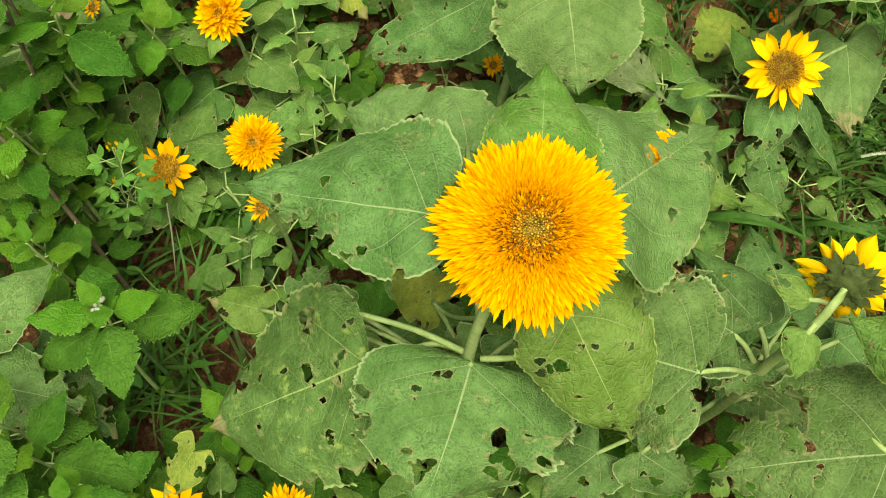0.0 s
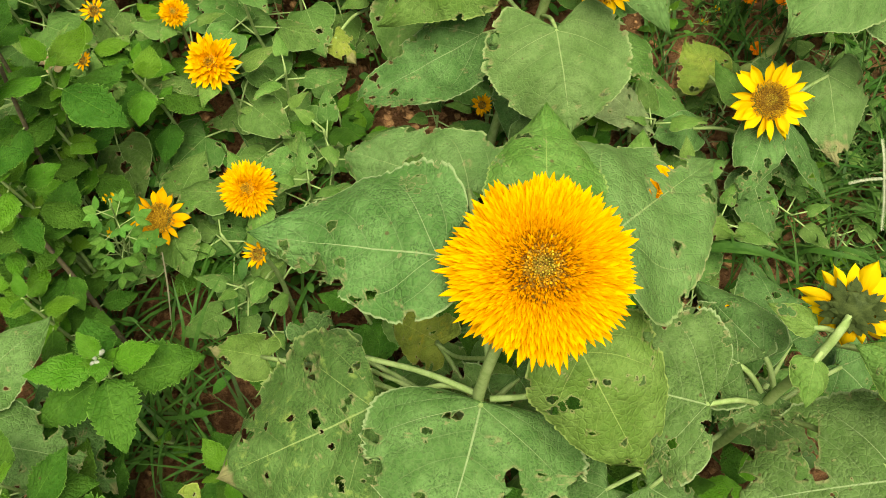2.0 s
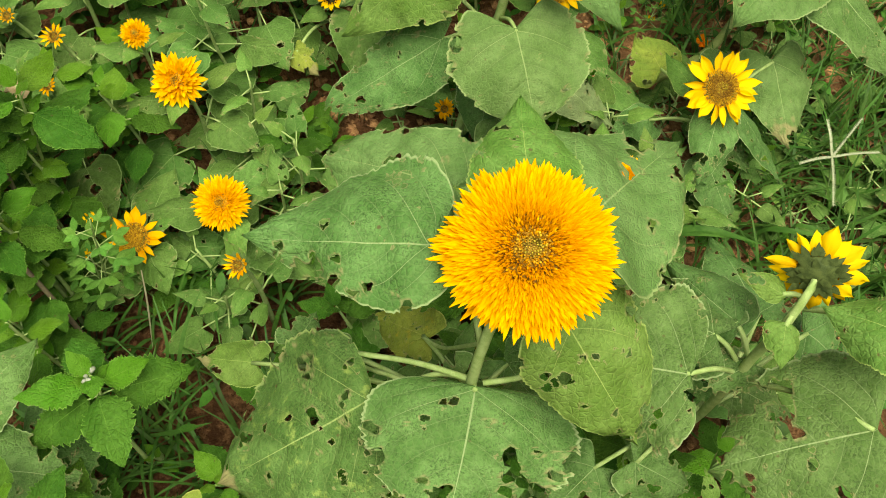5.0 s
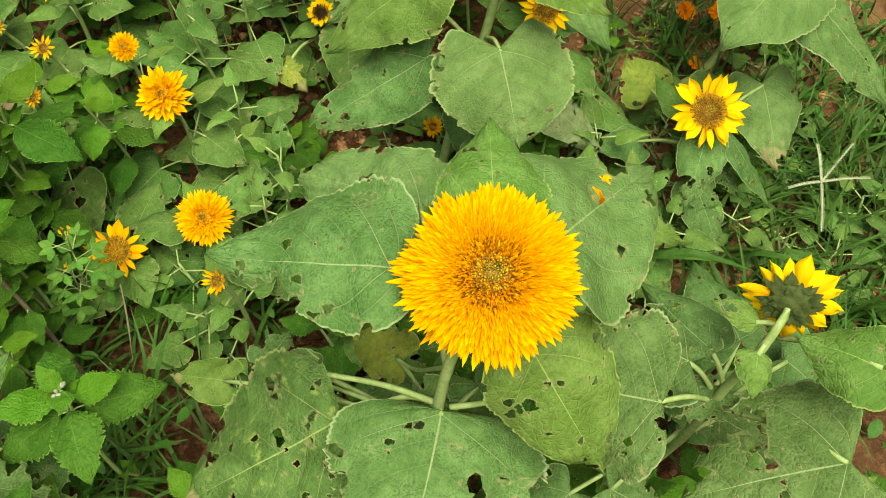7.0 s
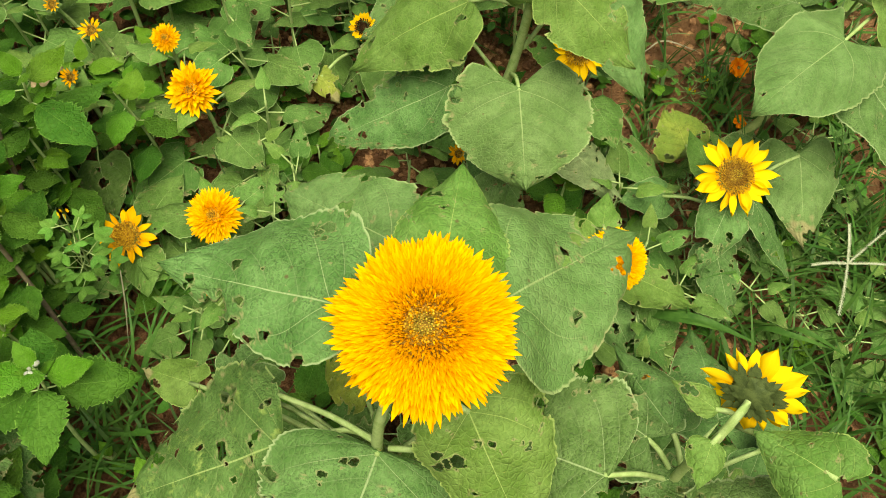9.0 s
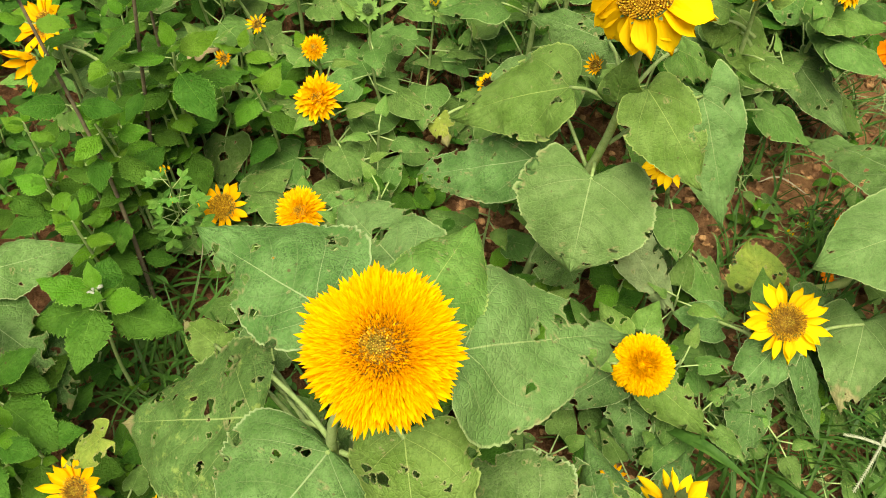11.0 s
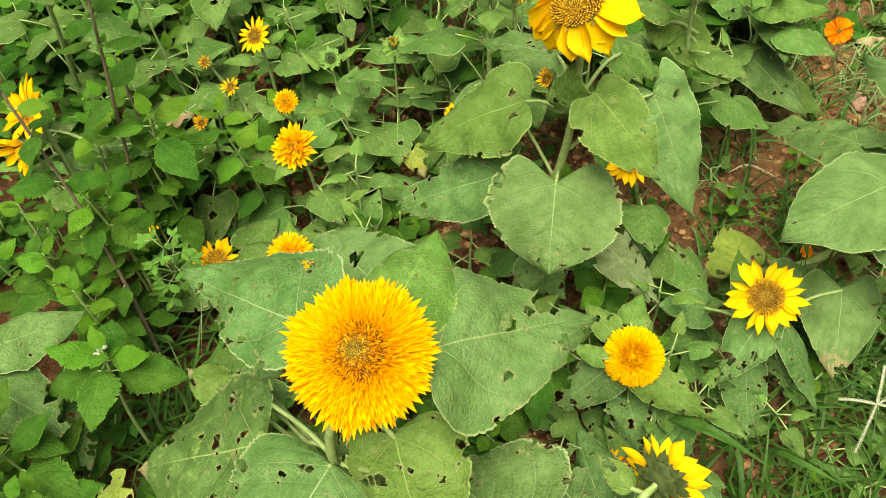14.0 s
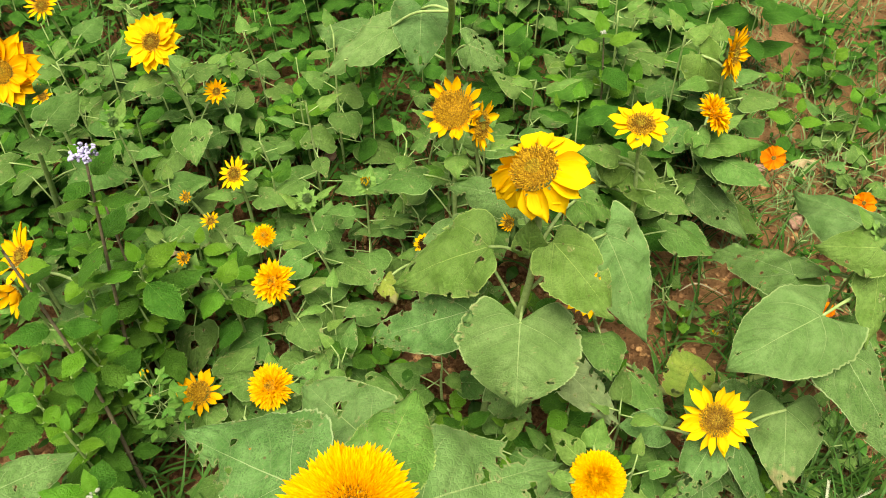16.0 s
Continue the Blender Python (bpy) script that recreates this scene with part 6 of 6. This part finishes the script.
def far_weeds(spots):
    """The low weeds of the far bed, too many to count: pairs of leaves up thin stems, all in one mesh."""
    rng = random.Random(41)
    kinds = unit_leaves(0.60, 5, cup=0.10, droop=0.16, wave=0.05, lobe=0.0, peak=0.40, tooth=0.18, teeth=9, nu=19, nv=6, ribs=7.0, heart=0.78)
    shapes = []
    for me in kinds:
        shapes.append(([v.co.copy() for v in me.vertices], [tuple(q.vertices) for q in me.polygons], [tuple(q.vector) for q in me.attributes["blade"].data]))
    verts, faces, blade, slots = [], [], [], []
    for x, y, h, size in spots:
        foot, spin = Vector((x, y, -0.01)), rng.uniform(0, 360)
        top = Vector((x + rng.uniform(-0.02, 0.02), y + rng.uniform(-0.02, 0.02), h))
        v, f = tube_data([foot, foot.lerp(top, 0.5) + Vector((rng.uniform(-0.006, 0.006), 0, 0)), top], 0.0026, 0.0014, 5)
        faces += [tuple(i + len(verts) for i in q) for q in f]
        slots += [2] * len(f)
        verts += v
        blade += [(0, 0, 0)] * len(v)
        for k in range(5):
            at = top.lerp(foot, min(0.8, 0.02 + 0.17 * k))
            for e in range(2):
                sz = size * (0.5, 0.82, 1.05, 1.05, 0.95)[k] * rng.uniform(0.82, 1.15)
                az = spin + 90 * k + 180 * e + rng.uniform(-18, 18)
                el = rng.uniform(30, 55) if k == 0 else rng.uniform(-10, 20)
                d = Vector((-math.sin(radians(az)), math.cos(radians(az)), 0.3)) * sz * (0.02 if k == 0 else 0.12)
                m = Matrix.Translation(at + d) @ pose(0, 0, 0, 0, 0, az) @ pose(0, 0, 0, el, rng.uniform(-18, 18), 0) @ Matrix.Diagonal((sz / UNIT, sz / UNIT, sz / UNIT, 1))
                co, fs, bl = shapes[rng.randrange(5)]
                faces += [tuple(i + len(verts) for i in q) for q in fs]
                slots += [1 if k < 1 else 0] * len(fs)
                verts += [m @ c for c in co]
                blade += bl
    ob = new("far_weeds", to_mesh("far_weeds", verts, faces, blade))
    for m in (WEED, WEED_TOP, STEM):
        ob.data.materials.append(m)
    ob.data.polygons.foreach_set("material_index", slots)
    tagged(ob, "dense low green weeds with toothed leaves in the far bed", "weeds", kind="stuff")
    for me in kinds:
        bpy.data.meshes.remove(me)


undergrowth()


# ---- dry leaves on the soil ----
def dry_leaf(at, size, seed):
    ob = new("dry_leaf", blade_mesh(size, size * 0.6, 3000 + seed, nu=20, nv=12, cup=0.5, droop=0.35, wave=0.25, holes=1, bites=1, hole_size=0.004))
    ob.data.materials.append(LEAF_DRY)
    ob.matrix_basis = Matrix.Translation(Vector(at) + Vector((0, 0, 0.012))) @ pose(0, 0, 0, 12, 10, 77 * seed)
    tagged(ob, "curled pale brown dry leaf lying on the soil", "leaf", "fallen dry leaves")


dry_leaf((0.326, 1.144, 0.030), 0.055, 1)
dry_leaf((0.345, 1.136, 0.020), 0.040, 2)
dry_leaf((0.329, 1.145, 0.020), 0.045, 3)
dry_leaf((-0.595, 0.901, 0.300), 0.050, 4)
dry_leaf((-0.571, 0.439, 0.040), 0.070, 5)
dry_leaf((0.761, 1.837, 0.020), 0.060, 6)

# ---- long grass ----
def long_blade(pts, width, mat=None, name="grass_blade", label="long arching green grass blade"):
    """One broad blade with a folded middle, along world points."""
    base = Vector(pts[0])
    line = [q - base for q in curve_points(pts, 18)]
    verts, faces = [], []
    for k, q in enumerate(line):
        d = (line[min(k + 1, len(line) - 1)] - line[max(k - 1, 0)]).normalized()
        s = d.cross(Vector((0, 0, 1))).normalized()
        u = k / (len(line) - 1)
        w = width * 0.5 * (0.55 + 0.9 * u if u < 0.5 else 1.0 - ((u - 0.5) / 0.5) ** 2 * 0.97)
        verts += [q - s * w + Vector((0, 0, 0.22 * w)), q, q + s * w + Vector((0, 0, 0.22 * w))]
    for k in range(len(line) - 1):
        for j in range(2):
            faces.append((3 * k + j, 3 * k + j + 1, 3 * k + j + 4, 3 * k + j + 3))
    me = to_mesh(name, verts, faces)
    me.materials.append(mat or GRASS)
    ob = new(name, me)
    ob.location = base
    tagged(ob, label, "grass", "long grass blades")


long_blade([(0.470, 0.702, 0.000), (0.432, 0.683, 0.080), (0.498, 0.648, 0.140), (0.598, 0.620, 0.120)], 0.016)
long_blade([(0.627, 0.629, 0.000), (0.603, 0.655, 0.100), (0.646, 0.631, 0.140), (0.715, 0.622, 0.120)], 0.011)
long_blade([(0.704, 0.630, 0.000), (0.657, 0.656, 0.100), (0.678, 0.641, 0.130), (0.750, 0.617, 0.100)], 0.010)
long_blade([(0.512, 0.638, 0.000), (0.493, 0.653, 0.100), (0.477, 0.668, 0.150)], 0.012)
long_blade([(0.388, 0.754, 0.000), (0.418, 0.680, 0.090), (0.498, 0.643, 0.140), (0.569, 0.634, 0.120)], 0.018)
long_blade([(0.300, 0.664, 0.000), (0.333, 0.648, 0.070), (0.321, 0.742, 0.080)], 0.010)
long_blade([(-0.409, 0.459, 0.000), (-0.395, 0.482, 0.100), (-0.373, 0.514, 0.160), (-0.390, 0.589, 0.200)], 0.006)
long_blade([(-0.387, 0.440, 0.000), (-0.372, 0.482, 0.100), (-0.350, 0.547, 0.150), (-0.319, 0.600, 0.180)], 0.007)
long_blade([(-0.434, 0.440, 0.000), (-0.380, 0.468, 0.060), (-0.338, 0.490, 0.080)], 0.007)
long_blade([(-0.478, 0.429, 0.000), (-0.386, 0.412, 0.060), (-0.328, 0.426, 0.050)], 0.008)
long_blade([(0.671, 0.784, 0.000), (0.692, 0.779, 0.090), (0.763, 0.774, 0.100)], 0.006)
long_blade([(-0.413, 1.993, 0.000), (-0.346, 1.877, 0.250), (-0.325, 1.809, 0.400)], 0.010)
long_blade([(-0.430, 1.748, 0.000), (-0.422, 1.739, 0.150), (-0.402, 1.692, 0.280)], 0.010)
long_blade([(-0.453, 1.693, 0.000), (-0.466, 1.703, 0.150), (-0.498, 1.702, 0.220)], 0.008)
long_blade([(0.873, 2.026, 0.000), (0.818, 2.083, 0.160), (0.748, 2.111, 0.340)], 0.004)
long_blade([(0.941, 2.117, 0.000), (0.884, 2.150, 0.160), (0.827, 2.166, 0.300)], 0.004)
DRY = "pale dry grass stalk lying over the bed"
for pts in ([(0.464, 1.320, 0.020), (0.504, 1.344, 0.030), (0.579, 1.318, 0.030)],
            [(-0.401, 0.616, 0.220), (-0.413, 0.598, 0.140), (-0.436, 0.571, 0.020)]):
    long_blade(pts, 0.0045, GRASS_DRY, "dry_grass_stalk", DRY)


def crowfoot(foot, hub, tips, seed):
    """A grass stalk that ends in a star of flat spikes, each with two rows of bristly seeds."""
    rng = random.Random(seed)
    foot, hub = Vector(foot), Vector(hub)
    w = plant("crowfoot_grass", foot, "pale grass stalk ending in a star of bristly seed spikes", "grass")
    v, f = tube_data(curve_points([Vector((0, 0, 0)), (hub - foot) * 0.55 + Vector((0.006, 0.004, 0)), hub - foot], 10), 0.0013, 0.0010, 5)
    part("stalk", to_mesh("stalk", v, f), GRASS_PALE, w)
    for tip in tips:
        tip = Vector(tip)
        line = curve_points([hub - foot, hub.lerp(tip, 0.5) - foot + Vector((0, 0, 0.004)), tip - foot], 22)
        v, f = tube_data(line, 0.0016, 0.0010, 5)
        for k, q in enumerate(line[1:-1]):
            run = (line[k + 2] - line[k]).normalized()
            across = run.cross(Vector((0, 0, 1))).normalized()
            for e in (-1, 1):
                a = q + across * e * 0.0008
                b = q + across * e * 0.0030 + run * 0.0040 + Vector((0, 0, rng.uniform(0.0006, 0.0018)))
                sv, sf = tube_data([a, a.lerp(b, 0.5) + Vector((0, 0, 0.0006)), b], 0.0010, 0.0003, 4)
                f += [tuple(i + len(v) for i in t) for t in sf]
                v += sv
        part("seed_spike", to_mesh("seed_spike", v, f), SPIKE, w)


crowfoot((0.775, 0.730, 0.0), (0.746, 0.765, 0.150), ((0.688, 0.760, 0.145), (0.840, 0.773, 0.140), (0.717, 0.668, 0.150), (0.840, 0.855, 0.130), (0.750, 0.830, 0.170)), 3)


# ---- ground cover ----
def scatter_grass(name, label, mat, seed, fields, count=(4, 8), thin=1.0):
    """Tufts of curved blades over some fields of the bed (x range, y range, height, tufts)."""
    rng = random.Random(seed)
    verts, faces = [], []
    spots = [(rng.uniform(x0, x1), rng.uniform(y0, y1), tall) for x0, x1, y0, y1, tall, n in fields for k in range(n)]
    for x, y, tall in spots:
        for b in range(rng.randint(*count)):
            bx, by = x + rng.gauss(0, 0.015), y + rng.gauss(0, 0.015)
            a = rng.uniform(0, 6.283)
            ln, w = tall * rng.uniform(0.5, 1.35), rng.uniform(0.0016, 0.0042) * thin
            lean = rng.uniform(0.25, 1.15)
            d, s = Vector((math.cos(a), math.sin(a), 0)), Vector((-math.sin(a), math.cos(a), 0))
            i = len(verts)
            for r in range(6):
                u = r / 5
                th = lean * (0.35 + 0.9 * u)
                c = Vector((bx, by, -0.01)) + d * ln * u * math.sin(th) + Vector((0, 0, ln * u * math.cos(th)))
                ww = w * (1 - u ** 2.2) + 0.0002
                verts += [c - s * ww, c + s * ww]
            for r in range(5):
                faces.append((i + 2 * r, i + 2 * r + 1, i + 2 * r + 3, i + 2 * r + 2))
    ob = new(name, to_mesh(name, verts, faces))
    ob.data.materials.append(mat)
    tagged(ob, label, "grass", kind="stuff")


scatter_grass("grass", "thin green grass blades growing from the soil", GRASS, 5,
              ((-0.55, -0.20, 0.30, 0.85, 0.15, 62), (0.55, 1.0, 0.40, 1.0, 0.17, 80), (-2.1, 0.5, 1.3, 3.2, 0.19, 620), (0.5, 1.6, 1.5, 3.1, 0.09, 190), (-1.2, 1.2, 0.0, 1.6, 0.10, 230), (0.45, 1.3, 0.9, 1.8, 0.11, 120)))
scatter_grass("pale_grass", "fine pale grey-green grass on bare soil", GRASS_PALE, 9,
              ((0.5, 1.7, 1.55, 3.2, 0.085, 460), (0.4, 1.2, 0.9, 1.6, 0.06, 60)), (5, 10), 0.7)


def scatter_litter():
    """Small low weed leaves that carpet the soil between the plants."""
    rng = random.Random(6)
    verts, faces = [], []
    n = 0
    while n < 7500:
        x, y = rng.uniform(-1.5, 1.5), rng.uniform(-0.1, 3.0)
        d = 0.5 + 0.5 * noise.noise(Vector((x * 2.2, y * 2.2, 4.0))) + 0.25 * noise.noise(Vector((x * 9, y * 9, 1)))
        want = 0.5 if x < -0.15 else (0.22 if y < 1.5 else 0.55)
        if y > 1.75:
            want = 0.6
        if x > 0.45 and y > 1.3:
            want = 0.2
        if rng.random() > want * (0.35 + d) or (bare(x, y) and rng.random() < 0.9):
            continue
        n += 1
        h = rng.uniform(0.005, 0.09 if x < 0 else 0.04)
        ln = rng.uniform(0.014, 0.042)
        a, el = rng.uniform(0, 6.283), rng.uniform(-0.3, 0.5)
        ahead = Vector((math.cos(a) * math.cos(el), math.sin(a) * math.cos(el), math.sin(el)))
        s = Vector((-math.sin(a), math.cos(a), rng.uniform(-0.3, 0.3)))
        w = ln * rng.uniform(0.2, 0.36)
        up = s.cross(ahead) * -1
        i = len(verts)
        for u, ww, z in ((0, 0.06, 0), (0.25, 0.8, 0.06), (0.55, 1.0, 0.05), (0.82, 0.6, -0.02), (1, 0.04, -0.12)):
            c = Vector((x, y, h)) + ahead * ln * u + Vector((0, 0, ln * z))
            verts += [c - s * w * ww + up * 0.1 * w, c, c + s * w * ww + up * 0.1 * w]
        for r in range(4):
            for q in range(2):
                b = i + 3 * r + q
                faces.append((b, b + 1, b + 4, b + 3))
        # a thin stalk down to the soil
        i = len(verts)
        c = Vector((x, y, h))
        verts += [c + s * 0.0006, c - s * 0.0006, Vector((x - ahead.x * 0.01, y - ahead.y * 0.01, -0.01)), Vector((x - ahead.x * 0.01 + 0.001, y - ahead.y * 0.01, -0.01))]
        faces.append((i, i + 1, i + 2, i + 3))
    ob = new("low_weeds", to_mesh("low_weeds", verts, faces))
    ob.data.materials.append(LITTER)
    tagged(ob, "low small-leaved green weeds covering the soil", "weeds", kind="stuff")


scatter_litter()


def scatter_clods():
    rng = random.Random(8)
    verts, faces = [], []
    for k in range(9000):
        if k < 2500:
            x, y = rng.uniform(-1.4, 1.4), rng.uniform(0.0, 2.9)
        elif k < 6600:
            x, y = rng.uniform(0.15, 0.95), rng.uniform(0.45, 1.9)
        else:
            x, y = rng.uniform(-0.6, 0.15), rng.uniform(0.75, 1.55)
        r = rng.choice((0.002, 0.0025, 0.003, 0.004, 0.005, 0.006, 0.008, 0.011)) * rng.uniform(0.7, 1.3)
        v, f = ball_data(Vector((x, y, ground_height(x, y) + r * 0.3)), r, rng, 0.3, 0.75)
        i = len(verts)
        verts += v
        faces += [tuple(q + i for q in t) for t in f]
    ob = new("soil_clods", to_mesh("soil_clods", verts, faces, smooth=False))
    ob.data.materials.append(CLOD)
    tagged(ob, "loose crumbs and clods of red soil", "soil", kind="stuff")


scatter_clods()


def stone(at, size, seed):
    rng = random.Random(seed)
    b = bmesh.new()
    bmesh.ops.create_icosphere(b, subdivisions=3, radius=1.0)
    s = Vector((rng.uniform(0, 50), rng.uniform(0, 50), 0))
    for v in b.verts:
        k = 1 + 0.35 * noise.noise(v.co * 1.2 + s) + 0.10 * noise.noise(v.co * 4 + s)
        v.co = Vector((v.co.x * size * k, v.co.y * size * 0.8 * k, v.co.z * size * 0.62 * k))
    me = bpy.data.meshes.new("stone")
    b.to_mesh(me)
    b.free()
    me.materials.append(ROCK)
    ob = new("stone", me)
    ob.location = Vector(at) + Vector((0, 0, 0.2 * size))
    ob.rotation_euler = (0, 0, rng.uniform(0, 6))
    tagged(ob, "pinkish-brown rough stone lying on the soil", "stone", "stones on the soil")


stone((0.721, 1.633, 0.000), 0.026, 1)
stone((-0.494, 1.563, 0.000), 0.028, 2)
stone((0.439, 1.036, 0.000), 0.026, 3)
stone((-0.509, 1.548, 0.000), 0.018, 4)
stone((0.630, 1.803, 0.000), 0.016, 5)
stone((0.608, 1.298, 0.000), 0.012, 6)
